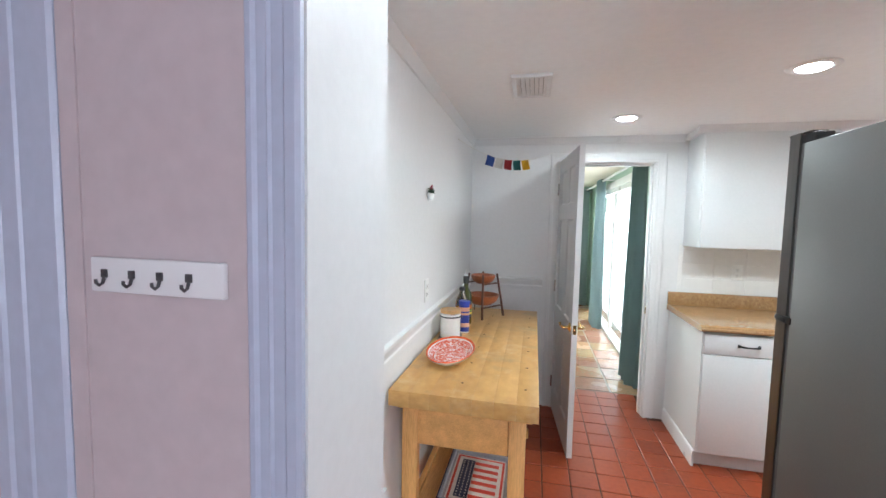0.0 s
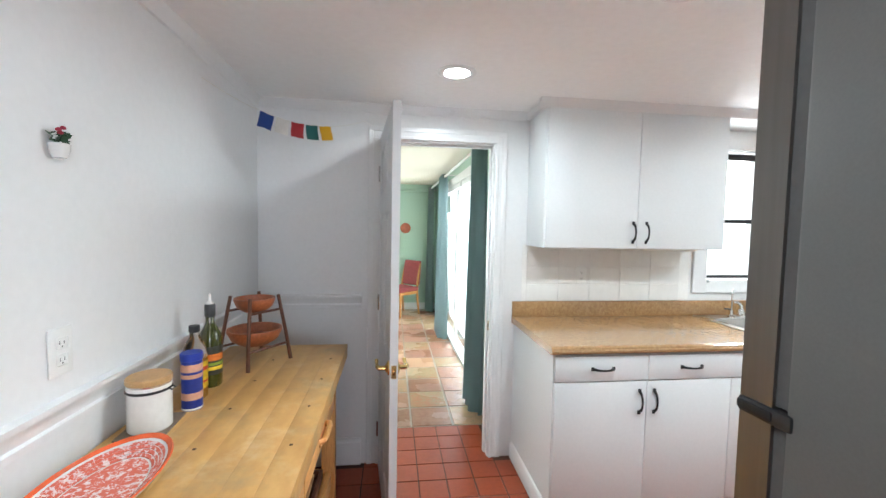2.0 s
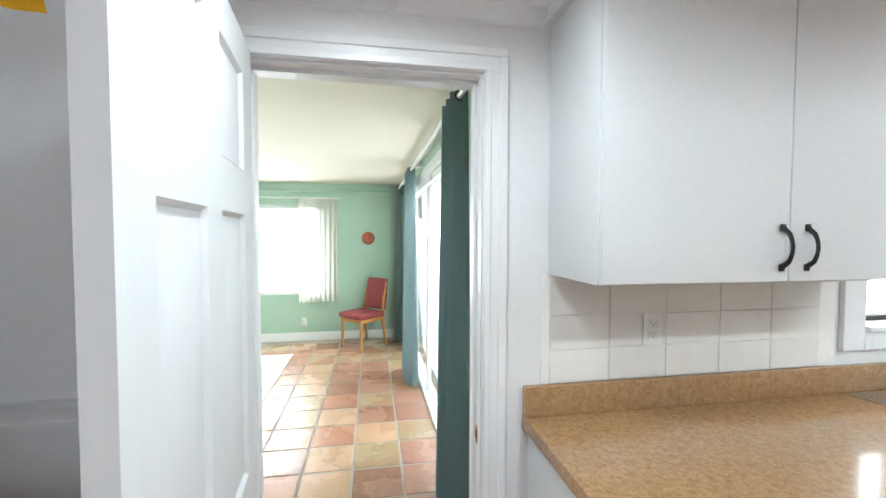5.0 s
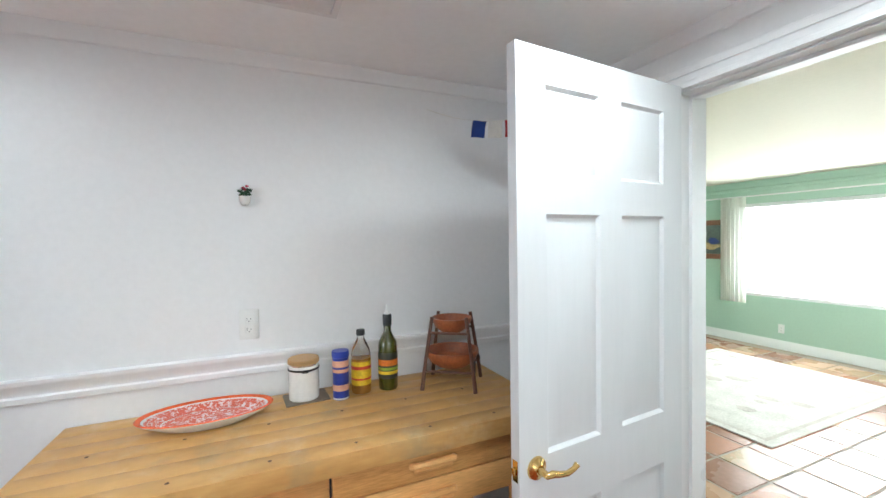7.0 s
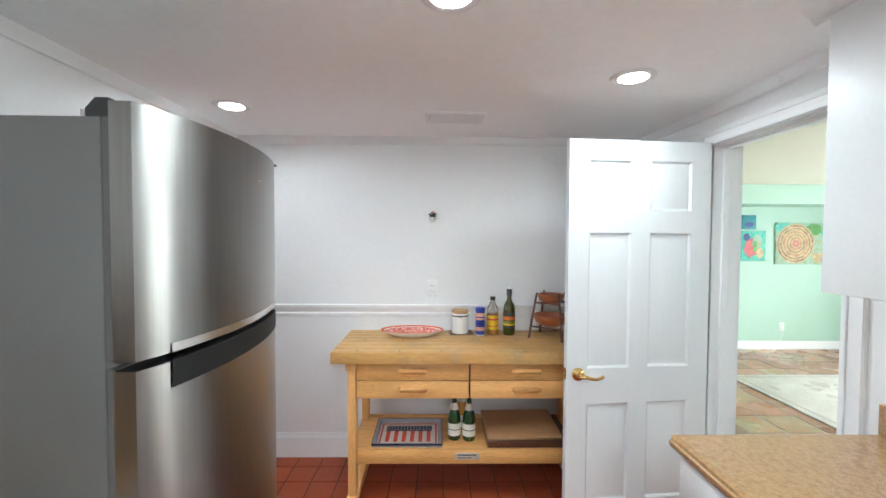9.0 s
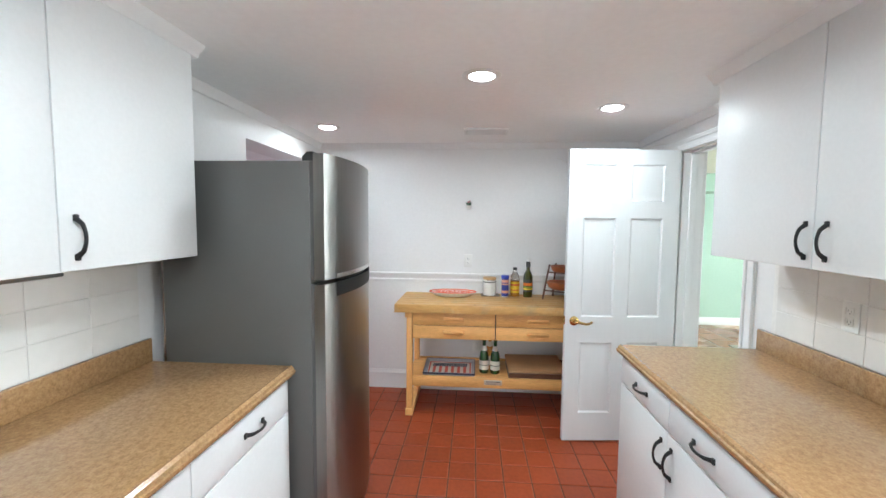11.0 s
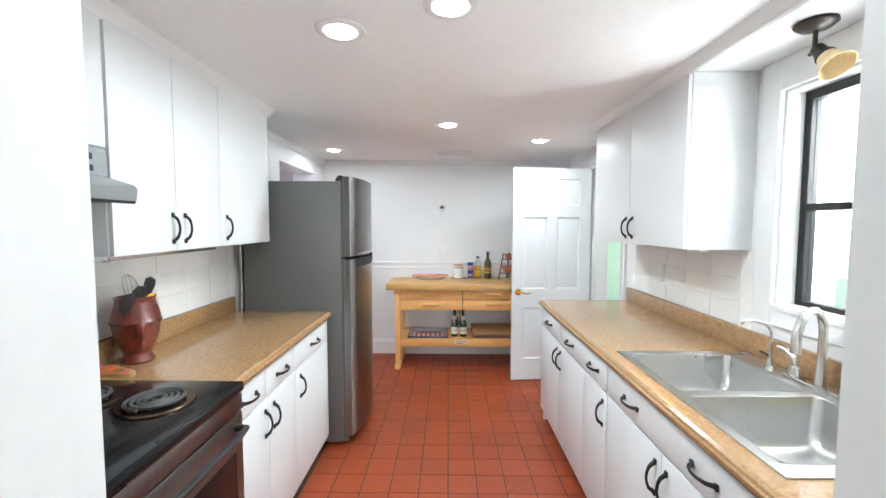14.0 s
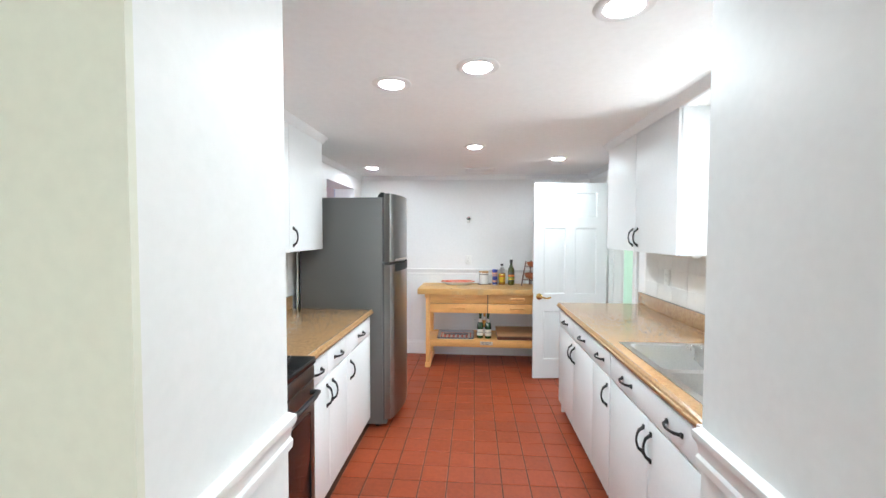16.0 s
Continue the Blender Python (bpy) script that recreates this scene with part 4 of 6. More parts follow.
fl = thing("flower_wall_vase", "tiny white wall vase with red and green flowers", "wall vase", XW, 2.092, 1.674, 90)
part("cup", lathe([(0, -0.03), (0.016, -0.028), (0.024, -0.008), (0.026, 0.012), (0.022, 0.014), (0, 0.010)], 20, 0, -0.024, -0.005), CERAM, fl)
lf = bmesh.new()
random.seed(4)
for k in range(34):
    a, t = random.uniform(0, 6.28), random.uniform(0.1, 1)
    d = Vector((math.cos(a) * t * 0.03, -0.024 + math.sin(a) * t * 0.016, 0.014 + random.uniform(0, 0.03)))
    u = Vector((random.uniform(-1, 1), random.uniform(-1, 1), random.uniform(-1, 1))).normalized() * 0.013
    w = u.orthogonal().normalized() * 0.009
    lf.faces.new([lf.verts.new(d + q) for q in (u, w, -u, -w)])
part("leaves", lf, mat("dark_leaf", (0.02, 0.06, 0.025), 0.5), fl)
for dx, dz in ((-0.006, 0.042), (0.010, 0.050), (0.0, 0.034)):
    part("flower", lathe([(0, 0), (0.007, 0.002), (0.008, 0.007), (0.004, 0.011), (0, 0.009)], 10, dx, -0.028, dz), mat("rose_petal", (0.40, 0.03, 0.06), 0.6), fl, "small red flower")

fl.scale = (0.8, 0.8, 0.8)

# flag bunting across the corner
bt = thing("flag_bunting", "string of five small coloured cloth flags", "bunting")
P0, P1 = Vector((-0.782, 2.85, 2.10)), Vector((-0.15, 3.32, 2.07))


def sag(t):
    q = P0.lerp(P1, t)
    q.z -= 0.38 * t * (1 - t)
    return q


part("string", tube([sag(k / 16) for k in range(17)] + [Vector((-0.13, YN - 0.02, 2.10))], 0.0012, 6), PAPER, bt)
for k, (nm, col) in enumerate((("blue", (0.02, 0.06, 0.26)), ("white", (0.70, 0.67, 0.62)), ("red", (0.42, 0.03, 0.035)), ("green", (0.02, 0.13, 0.12)), ("yellow", (0.75, 0.42, 0.02)))):
    t0 = 0.295 + k * 0.092
    a, b = sag(t0), sag(t0 + 0.080)
    bm, n = bmesh.new(), 5
    grid = [[None] * (n + 1) for _ in range(n + 1)]
    nrm = (b - a).cross(Vector((0, 0, 1))).normalized()
    hang = (b - a).cross(nrm).normalized()
    hang = hang if hang.z < 0 else -hang
    for i in range(n + 1):
        for j in range(n + 1):
            p = a.lerp(b, i / n) + hang * 0.070 * j / n + nrm * 0.004 * math.sin(i * 1.3 + j * 0.9 + k)
            grid[i][j] = bm.verts.new(p)
    for i in range(n):
        for j in range(n):
            bm.faces.new((grid[i][j], grid[i + 1][j], grid[i + 1][j + 1], grid[i][j + 1]))
    bmesh.ops.solidify(bm, geom=bm.faces[:], thickness=0.0008)
    part("flag", bm, mat(nm + "_flag_cloth", col, 0.85, var=0.08, big=12, fine=220, bump=0.1), bt, nm + " cloth flag")


# ---- sink, tap, lamp ----
def basin(x0, x1, y0, y1, z1, depth, r=0.028):
    """Rounded-corner bowl, open at the top."""
    bm = bmesh.new()

    def ring(ins, z, rad):
        a0, a1, b0, b1 = x0 + ins, x1 - ins, y0 + ins, y1 - ins
        out = []
        for cx, cy, q in ((a1 - rad, b1 - rad, 0), (a0 + rad, b1 - rad, 1), (a0 + rad, b0 + rad, 2), (a1 - rad, b0 + rad, 3)):
            for k in range(6):
                t = (q + k / 5) * math.pi / 2
                out.append(bm.verts.new((cx + rad * math.cos(t), cy + rad * math.sin(t), z)))
        return out
    rs = [ring(-0.004, z1 + 0.0015, r), ring(0.0, z1 - 0.006, r), ring(0.008, z1 - depth + 0.06, r), ring(0.015, z1 - depth + 0.032, r), ring(0.027, z1 - depth + 0.014, r), ring(0.045, z1 - depth + 0.005, r), ring(0.075, z1 - depth + 0.002, r), ring(0.11, z1 - depth, r)]
    for a, b in zip(rs, rs[1:]):
        for k in range(24):
            bm.faces.new((a[k], b[k], b[(k + 1) % 24], a[(k + 1) % 24]))
    bm.faces.new(rs[-1])
    bmesh.ops.recalc_face_normals(bm, faces=bm.faces)
    low = min(bm.faces, key=lambda f: f.calc_center_median().z)
    if low.normal.z < 0:
        bmesh.ops.reverse_faces(bm, faces=bm.faces)
    return bm


sk = thing("kitchen_sink", "double-bowl stainless steel kitchen sink", "sink")
B = [(2.09, 2.47, 2.972, 3.40), (2.52, 2.90, 2.972, 3.40)]
z = 0.9345
part("rim", boxes((2.038, 2.955, 2.938, 2.972, 0.9305, z), (2.038, 2.955, 3.40, 3.512, 0.9305, z), (2.038, 2.09, 2.972, 3.40, 0.9305, z), (2.47, 2.52, 2.972, 3.40, 0.9305, z), (2.90, 2.955, 2.972, 3.40, 0.9305, z)), SINKM, sk)
for b in B:
    bo = part("bowl", basin(*b, z, 0.17), SINKM, sk)
    part("drain", lathe([(0, 0), (0.038, 0), (0.042, 0.003), (0.03, 0.001), (0, 0.001)], 24, (b[0] + b[1]) / 2, (b[2] + b[3]) / 2, z - 0.168), CHROME, bo)
ta = thing("kitchen_tap", "brushed steel gooseneck tap with lever handles", "tap", 2.455, 3.468, z)
part("deck_plate", box(-0.13, 0.13, -0.028, 0.028, 0, 0.012, 0.005), CHROME, ta)
arc = [(0, 0, 0.012), (0, 0, 0.12), (0, 0, 0.20)] + [(0.062 * (1 - math.cos(a)), -0.100 * (1 - math.cos(a)), 0.20 + 0.090 * math.sin(a)) for a in [k * math.pi / 10 for k in range(1, 10)]] + [(0.124, -0.20, 0.165)]
part("spout", tube(arc, [0.017, 0.014] + [0.013] * (len(arc) - 3) + [0.015], 14), CHROME, ta)
for sx in (-1, 1):
    part("valve_base", lathe([(0, 0.012), (0.026, 0.012), (0.024, 0.035), (0.016, 0.05), (0, 0.052)], 20, sx * 0.10, 0, 0), CHROME, ta)
    part("lever", tube([(sx * 0.10, 0, 0.045), (sx * 0.105, -0.005, 0.075), (sx * 0.135, -0.012, 0.095), (sx * 0.165, -0.02, 0.10)], [0.014, 0.012, 0.010, 0.008], 10), CHROME, ta)
ft = thing("water_filter_tap", "slim chrome filtered water tap", "tap", 2.262, 3.445, z)
part("base", lathe([(0, 0), (0.022, 0), (0.020, 0.008), (0.011, 0.016), (0.010, 0.05), (0, 0.05)], 18), CHROME, ft)
part("spout", tube([(0, 0, 0.04), (0, 0, 0.15), (-0.01, -0.012, 0.178), (-0.035, -0.04, 0.19), (-0.06, -0.065, 0.18), (-0.068, -0.072, 0.165)], 0.0055, 10), CHROME, ft)
part("lever", tube([(0, 0, 0.05), (-0.03, 0.0, 0.056), (-0.05, 0.0, 0.056)], 0.005, 8), BLACKP, ft, "small black lever")
so = thing("soap_bottle", "clear soap bottle with yellow liquid soap", "soap bottle", 2.745, 3.455, z)
so.scale = (1.15, 1.15, 1.2)
part("bottle", lathe([(0, 0), (0.032, 0), (0.034, 0.01), (0.034, 0.075), (0.026, 0.095), (0.013, 0.102), (0.013, 0.115), (0, 0.115)], 22), SOAP, so)
part("pump", tube([(0, 0, 0.115), (0, 0, 0.145), (-0.02, -0.02, 0.147)], 0.006, 8), OUTL, so)

wl = thing("spot_lamp", "bronze ceiling spot lamp with amber glass shade", "lamp", 2.435, 3.40, UZ1 + 0.001)
part("canopy", lathe([(0, 0), (0.058, 0), (0.060, -0.010), (0.045, -0.022), (0.018, -0.027), (0, -0.028)], 28), BRONZE, wl)
part("stem", tube([(0, 0, -0.025), (0, 0, -0.075), (0.01, -0.004, -0.095)], 0.007, 10), BRONZE, wl)
sock = lathe([(0, 0), (0.02, -0.004), (0.022, -0.03), (0.03, -0.05), (0.028, -0.055), (0, -0.055)], 20)
shade = lathe([(0.026, -0.05), (0.032, -0.07), (0.044, -0.095), (0.052, -0.112), (0.049, -0.112), (0.041, -0.095), (0.029, -0.07), (0.023, -0.05)], 24)
for b, m, nm in ((sock, BRONZE, "socket"), (shade, FROST, "shade")):
    bmesh.ops.transform(b, matrix=Matrix.Translation((0.01, -0.004, -0.09)) @ Matrix.Rotation(radians(-40), 4, "Y") @ Matrix.Rotation(radians(4), 4, "X"), verts=b.verts)
    part(nm, b, m, wl, "amber glass bell shade" if nm == "shade" else "")
part("key", tube([(-0.02, 0, -0.10), (0.0, 0, -0.10)], 0.006, 8), BRONZE, wl)
ul = thing("under_cabinet_light", "white under-cabinet strip light", "light fixture")
part("housing", box(1.55, 1.92, 3.36, 3.41, 1.378, 1.3995, 0.004), OUTL, ul)
part("diffuser", box(1.56, 1.91, 3.366, 3.404, 1.374, 1.378, 0.001), CERAM, ul)
ul2 = thing("under_cabinet_light", "silver under-cabinet strip light", "light fixture")
part("housing", box(1.75, 2.42, 0.90, 0.95, 1.372, 1.3995, 0.004), CHROME, ul2)
part("end_cap", box(2.42, 2.436, 0.896, 0.954, 1.369, 1.3995, 0.003), CHROME, ul2)


# ---- stove and hood ----
def stove(x0, x1):
    s = thing("electric_range", "black and stainless electric coil range", "stove")
    y0, y1 = YS + 0.008, 1.415
    part("body", box(x0, x1, y0, y1 - 0.03, 0.06, 0.90, 0.004), ENAMEL, s)
    part("cooktop", box(x0 - 0.004, x1 + 0.004, y0, y1 + 0.012, 0.90, 0.937, 0.010, 3), ENAMEL, s, "glossy black enamel cooktop")
    part("backguard", extrude_profile([(y0, 0.937), (y0 + 0.075, 0.937), (y0 + 0.055, 0.955), (y0 + 0.045, 1.04), (y0, 1.04)], "x", x0 + 0.012, x1 - 0.012), ENAMEL, s)
    pod = box(x0, x1, 0, 0.078, 0, 0.180, 0.030, 4)
    bmesh.ops.transform(pod, matrix=Matrix.Translation((0, y0 + 0.004, 1.032)) @ Matrix.Rotation(radians(4), 4, "X"), verts=pod.verts)
    cp = part("control_panel", pod, BLACKP, s, "black rounded control panel")
    part("clock_display", box((x0 + x1) / 2 - 0.08, (x0 + x1) / 2 + 0.08, y0 + 0.0735, y0 + 0.0765, 1.105, 1.155, 0.001), ENAMEL, cp)
    for k in range(5):
        kx = x0 + 0.08 + k * (x1 - x0 - 0.16) / 4
        kn = lathe([(0, 0), (0.024, 0), (0.022, 0.018), (0.012, 0.024), (0, 0.024)], 20)
        bmesh.ops.transform(kn, matrix=Matrix.Translation((kx, y0 + 0.0765, 1.128)) @ Matrix.Rotation(radians(-86), 4, "X"), verts=kn.verts)
        if k == 2:
            continue
        kb = part("knob", kn, ENAMEL, cp)
        part("pointer", box(kx - 0.0015, kx + 0.0015, y0 + 0.1005, y0 + 0.1025, 1.132, 1.150, 0), OUTL, kb, "white pointer line")
        part("printed_mark", boxes((kx - 0.012, kx + 0.012, y0 + 0.077, y0 + 0.0785, 1.078, 1.084), (kx - 0.004, kx + 0.004, y0 + 0.0755, y0 + 0.0775, 1.160, 1.164)), OUTL, cp, "white printed marks")
    for bx_, by_, r in ((x0 + 0.19, 1.245, 0.085), (x0 + 0.60, 1.245, 0.085), (x0 + 0.19, 0.985, 0.098), (x0 + 0.60, 0.985, 0.075)):
        pan = part("drip_pan", lathe([(0, -0.002), (r * 0.6, 0.0), (r + 0.012, 0.006), (r + 0.022, 0.0065), (r + 0.024, 0.001)], 36, bx_, by_, 0.9385), COPPER, s, "burnt chrome drip pan")
        pts = []
        turns = 4
        for k in range(turns * 22 + 1):
            a = k / 22 * 2 * math.pi
            rr = 0.018 + (r - 0.018) * k / (turns * 22)
            pts.append((bx_ + rr * math.cos(a), by_ + rr * math.sin(a), 0.953))
        part("coil", tube(pts, 0.0062, 6), mat("grey_coil_metal", (0.10, 0.10, 0.10), 0.5, 0.6, fine=120) if "grey_coil_metal" not in bpy.data.materials else bpy.data.materials["grey_coil_metal"], pan, "dark grey heating coil")
    d = part("oven_door", box(x0 + 0.004, x1 - 0.004, y1 - 0.03, y1 + 0.005, 0.235, 0.83, 0.006), STEEL, s, "stainless oven door")
    part("window", box(x0 + 0.06, x1 - 0.06, y1 + 0.0052, y1 + 0.0075, 0.30, 0.70, 0.003), ENAMEL, d, "black oven window")
    part("handle", tube([(x0 + 0.05, y1 + 0.005, 0.785), (x0 + 0.06, y1 + 0.045, 0.79), (x0 + 0.12, y1 + 0.052, 0.79), (x1 - 0.12, y1 + 0.052, 0.79), (x1 - 0.06, y1 + 0.045, 0.79), (x1 - 0.05, y1 + 0.005, 0.785)], 0.012, 10), BLACKP, d, "black bar handle")
    part("front_trim", box(x0 + 0.004, x1 - 0.004, y1 - 0.03, y1 + 0.006, 0.836, 0.897, 0.004), STEEL, s)
    part("drawer", box(x0 + 0.004, x1 - 0.004, y1 - 0.03, y1 + 0.003, 0.07, 0.228, 0.006), STEEL, s)


stove(2.42, 3.18)
hd = thing("range_hood", "silver metal range hood under the cabinet", "range hood")
part("canopy", extrude_profile([(YS, 1.600), (1.125, 1.582), (1.130, 1.622), (1.118, 1.634), (1.03, 1.662), (1.03, 1.752), (YS, 1.752)], "x", 2.502, 3.258), mat("silver_grey_enamel", (0.30, 0.315, 0.315), 0.35, 0.5, fine=120), hd)
for k in range(3):
    part("vent_slot", boxes((2.56 + 0.22 * k, 2.75 + 0.22 * k, 1.03, 1.0325, 1.712, 1.732)), BLACKP, hd, "black vent grille")
part("underside_lip", boxes((2.497, 3.243, 1.10, 1.117, 1.573, 1.585), (2.497, 2.512, 0.78, 1.10, 1.580, 1.602), (3.228, 3.243, 0.78, 1.10, 1.580, 1.602)), BLACKP, hd, "dark underside lip")
part("switch_panel", boxes((2.56, 2.70, 1.033, 1.0345, 1.675, 1.695)), BLACKP, hd)


# ---- things on the counters ----
va = thing("face_vase", "red painted clay vase shaped like a face", "vase", 2.195, 0.862, 0.93, -42)
va.scale = (0.93, 0.93, 1.10)
bm = lathe([(0, 0), (0.062, 0.0), (0.066, 0.006), (0.060, 0.016), (0.053, 0.026), (0.052, 0.036), (0.062, 0.052), (0.071, 0.068), (0.079, 0.088), (0.086, 0.112), (0.091, 0.138), (0.093, 0.160), (0.091, 0.182), (0.085, 0.204), (0.078, 0.222), (0.075, 0.236), (0.079, 0.250), (0.070, 0.250), (0.066, 0.21), (0.045, 0.06), (0, 0.045)], 64)
for v in bm.verts:
    c = v.co
    a = math.atan2(c.x, c.y)
    if 0.03 < c.z < 0.22 and Vector((c.x, c.y)).length > 0.06:
        nose = 0.034 * math.exp(-(a / 0.16) ** 2) * math.exp(-((c.z - 0.115) / 0.035) ** 2)
        brow = 0.020 * math.exp(-((abs(a) - 0.4) / 0.3) ** 2) * math.exp(-((c.z - 0.165) / 0.012) ** 2)
        lips = 0.016 * math.exp(-(a / 0.25) ** 2) * math.exp(-((c.z - 0.065) / 0.012) ** 2)
        k = 1 + (nose + brow + lips) / Vector((c.x, c.y)).length
        c.x, c.y = c.x * k, c.y * k
part("body", bm, CLAY, va)
band = lathe([(0.0905, 0.150), (0.0965, 0.151), (0.0965, 0.160), (0.092, 0.162)], 40)
part("dark_band", band, DARKL, va, "black painted headband")


def spoon(nm, parent, x, y, lean_x, lean_y, length, head, m, hw=0.03):
    base = Vector((x, y, 0.10))
    d = Vector((lean_x, lean_y, 1)).normalized()
    tip = base + d * length
    part(nm, tube([base, tip], 0.006, 8), m, parent)
    h = lathe([(0, -head), (hw * 0.6, -head * 0.8), (hw, -head * 0.1), (hw * 0.85, head * 0.5), (0, head * 0.75)], 16)
    for v in h.verts:
        v.co.y *= 0.28
    bmesh.ops.transform(h, matrix=Matrix.Translation(tip) @ Vector((0, 0, 1)).rotation_difference(d).to_matrix().to_4x4(), verts=h.verts)
    part(nm + "_head", h, m, parent)


ut = thing("cooking_utensils", "assorted cooking utensils standing in the vase", "utensils", 2.195, 0.862, 0.93, 0)
spoon("ladle", ut, 0.02, 0.0, 0.42, 0.22, 0.18, 0.05, BLACKP, 0.045)
spoon("turner", ut, 0.0, 0.02, 0.15, 0.1, 0.19, 0.05, BLACKP, 0.04)
spoon("wooden_spoon", ut, -0.02, 0.0, -0.1, 0.25, 0.16, 0.04, YELLOW, 0.03)
spoon("slotted_spoon", ut, -0.03, -0.01, -0.25, 0.05, 0.22, 0.045, BLACKP, 0.034)
wk = bmesh.new()
for k in range(6):
    a = k * math.pi / 6
    tube([(0.02 + 0.03 * math.sin(t) * math.cos(a) + 0.25 * 0.1 * t / 3.14, 0.03 * math.sin(t) * math.sin(a), 0.28 + 0.09 * (1 - math.cos(t)) / 2) for t in [q * math.pi / 8 for q in range(9)]], 0.0012, 5, wk)
part("whisk", wk, CHROME, ut, "wire whisk")
sr = thing("spoon_rest", "painted wooden bird-shaped spoon rest", "spoon rest", 2.345, 0.86, 0.93, 78)
pts = [(0.10 * math.cos(a) * (1 + 0.25 * math.cos(2 * a)), 0.045 * math.sin(a) * (1 + 0.2 * math.cos(3 * a))) for a in [k * 2 * math.pi / 28 for k in range(28)]]
part("body", extrude_profile(pts, "z", 0, 0.016), BAMBOO, sr)
part("paint_red", extrude_profile([(u * 0.86 - 0.005, v * 0.8) for u, v in pts], "z", 0.016, 0.0185), mat("pink_paint", (0.62, 0.10, 0.10), 0.4, var=0.3, big=30, fine=60), sr)
part("paint_orange", extrude_profile([(0.02 + u * 0.3, v * 0.5) for u, v in pts], "z", 0.0185, 0.0195), ORANGE, sr)
part("paint_leaf", extrude_profile([(0.055 + u * 0.2, v * 0.35) for u, v in pts], "z", 0.0185, 0.0195), mat("green_paint", (0.12, 0.25, 0.06), 0.4), sr)
hs = thing("fridge_water_hose", "grey cable hanging down behind the refrigerator", "cable")
part("cable", tube([(1.16, 0.775, 1.36), (1.155, 0.772, 1.2), (1.15, 0.77, 1.05), (1.17, 0.775, 0.8), (1.18, 0.775, 0.3), (1.16, 0.78, 0.012)], 0.012, 8), CHROME, hs)

# ---- things on the workbench ----
BT = 0.897
pl = thing("oval_platter", "oval white platter with coral pattern", "platter", -0.62, 1.966, BT, 90)


def oval(prof, ax, ay, seg=48):
    b = lathe(prof, seg)
    for v in b.verts:
        v.co.x *= ax
        v.co.y *= ay
    return b


part("dish", oval([(0, 0), (0.6, 0), (0.66, 0.004), (0.97, 0.034), (1.0, 0.040), (0.97, 0.0405), (0.66, 0.014), (0, 0.010)], 0.205, 0.112), CERAM, pl)
part("glaze", oval([(0, 0.0114), (0.60, 0.0150), (0.645, 0.0155), (0.645, 0.0142), (0.60, 0.0139), (0, 0.0104)], 0.203, 0.110), CERAMR, pl, "coral red floral glaze")
for q in (0.69, 0.745, 0.80, 0.855):
    zq = 0.0142 + (q - 0.66) * 0.0855
    part("ring_line", oval([(q - 0.0225, zq - 0.0016), (q - 0.021, zq + 0.0002), (q + 0.021, zq + 0.0036), (q + 0.0225, zq + 0.0020), (q - 0.0225, zq - 0.0016)], 0.205, 0.112), CERAMR, pl, "coral red ring")
part("rim_line", oval([(0.915, 0.0372), (0.93, 0.0395), (0.985, 0.0440), (1.005, 0.0405), (0.985, 0.0385), (0.915, 0.0372)], 0.205, 0.112), RIMC, pl, "red rim")
mt = thing("slate_mat", "square brown trivet mat", "mat", -0.69, 2.285, BT, 4)
part("mat", box(-0.062, 0.062, -0.075, 0.085, 0, 0.006, 0.002), SLATE, mt)
cn = thing("canister", "white enamel canister with wooden lid", "canister", -0.69, 2.283, BT + 0.006)
part("body", lathe([(0, 0), (0.054, 0), (0.056, 0.003), (0.056, 0.118), (0.057, 0.122), (0.055, 0.13), (0, 0.13)], 36), CERAM, cn)
part("rim", lathe([(0.0565, 0.112), (0.0585, 0.114), (0.0585, 0.118), (0.0565, 0.120)], 36), BLACKM, cn, "dark rim line")
part("lid", lathe([(0, 0.135), (0.055, 0.135), (0.058, 0.138), (0.058, 0.150), (0.055, 0.154), (0, 0.156)], 36), BAMBOO, cn, "round bamboo lid")
part("gasket", lathe([(0.052, 0.128), (0.0545, 0.130), (0.0545, 0.135), (0.052, 0.136)], 30), CHROME, cn)
part("clasp", tube([(0.056, -0.01, 0.118), (0.066, -0.01, 0.113), (0.066, 0.01, 0.113), (0.056, 0.01, 0.118)], 0.002, 6), BLACKM, cn)
st = thing("salt_canister", "blue and peach salt cylinder", "salt container", -0.635, 2.414, BT)
part("tube", lathe([(0, 0), (0.030, 0), (0.0305, 0.002), (0.0305, 0.165), (0, 0.165)], 28), BLUEL, st)
for z0, z1, m in ((0.035, 0.058, PEACH), (0.105, 0.150, PEACH), (0.002, 0.008, CERAM)):
    part("label_band", lathe([(0.0306, z0), (0.0311, z0), (0.0311, z1), (0.0306, z1)], 28), m, st)
part("label_bar", lathe([(0.0312, 0.118), (0.0314, 0.118), (0.0314, 0.126), (0.0312, 0.126)], 28), BLUEL, st)
part("lid", lathe([(0.031, 0.160), (0.033, 0.162), (0.033, 0.182), (0.031, 0.185), (0, 0.185)], 28), mat("blue_plastic", (0.02, 0.05, 0.35), 0.35), st, "blue plastic lid")
vn = thing("vinegar_bottle", "clear bottle of amber vinegar with yellow label", "bottle", -0.665, 2.50, BT)
vn.scale = (1.08, 1.08, 1.03)
part("liquid", lathe([(0, 0.002), (0.033, 0.002), (0.034, 0.01), (0.034, 0.135), (0, 0.135)], 28), AMBER, vn)
part("glass", lathe([(0, 0), (0.034, 0), (0.036, 0.006), (0.036, 0.145), (0.030, 0.175), (0.016, 0.205), (0.0135, 0.215), (0.0135, 0.235), (0, 0.235)], 28), CLEAR, vn)
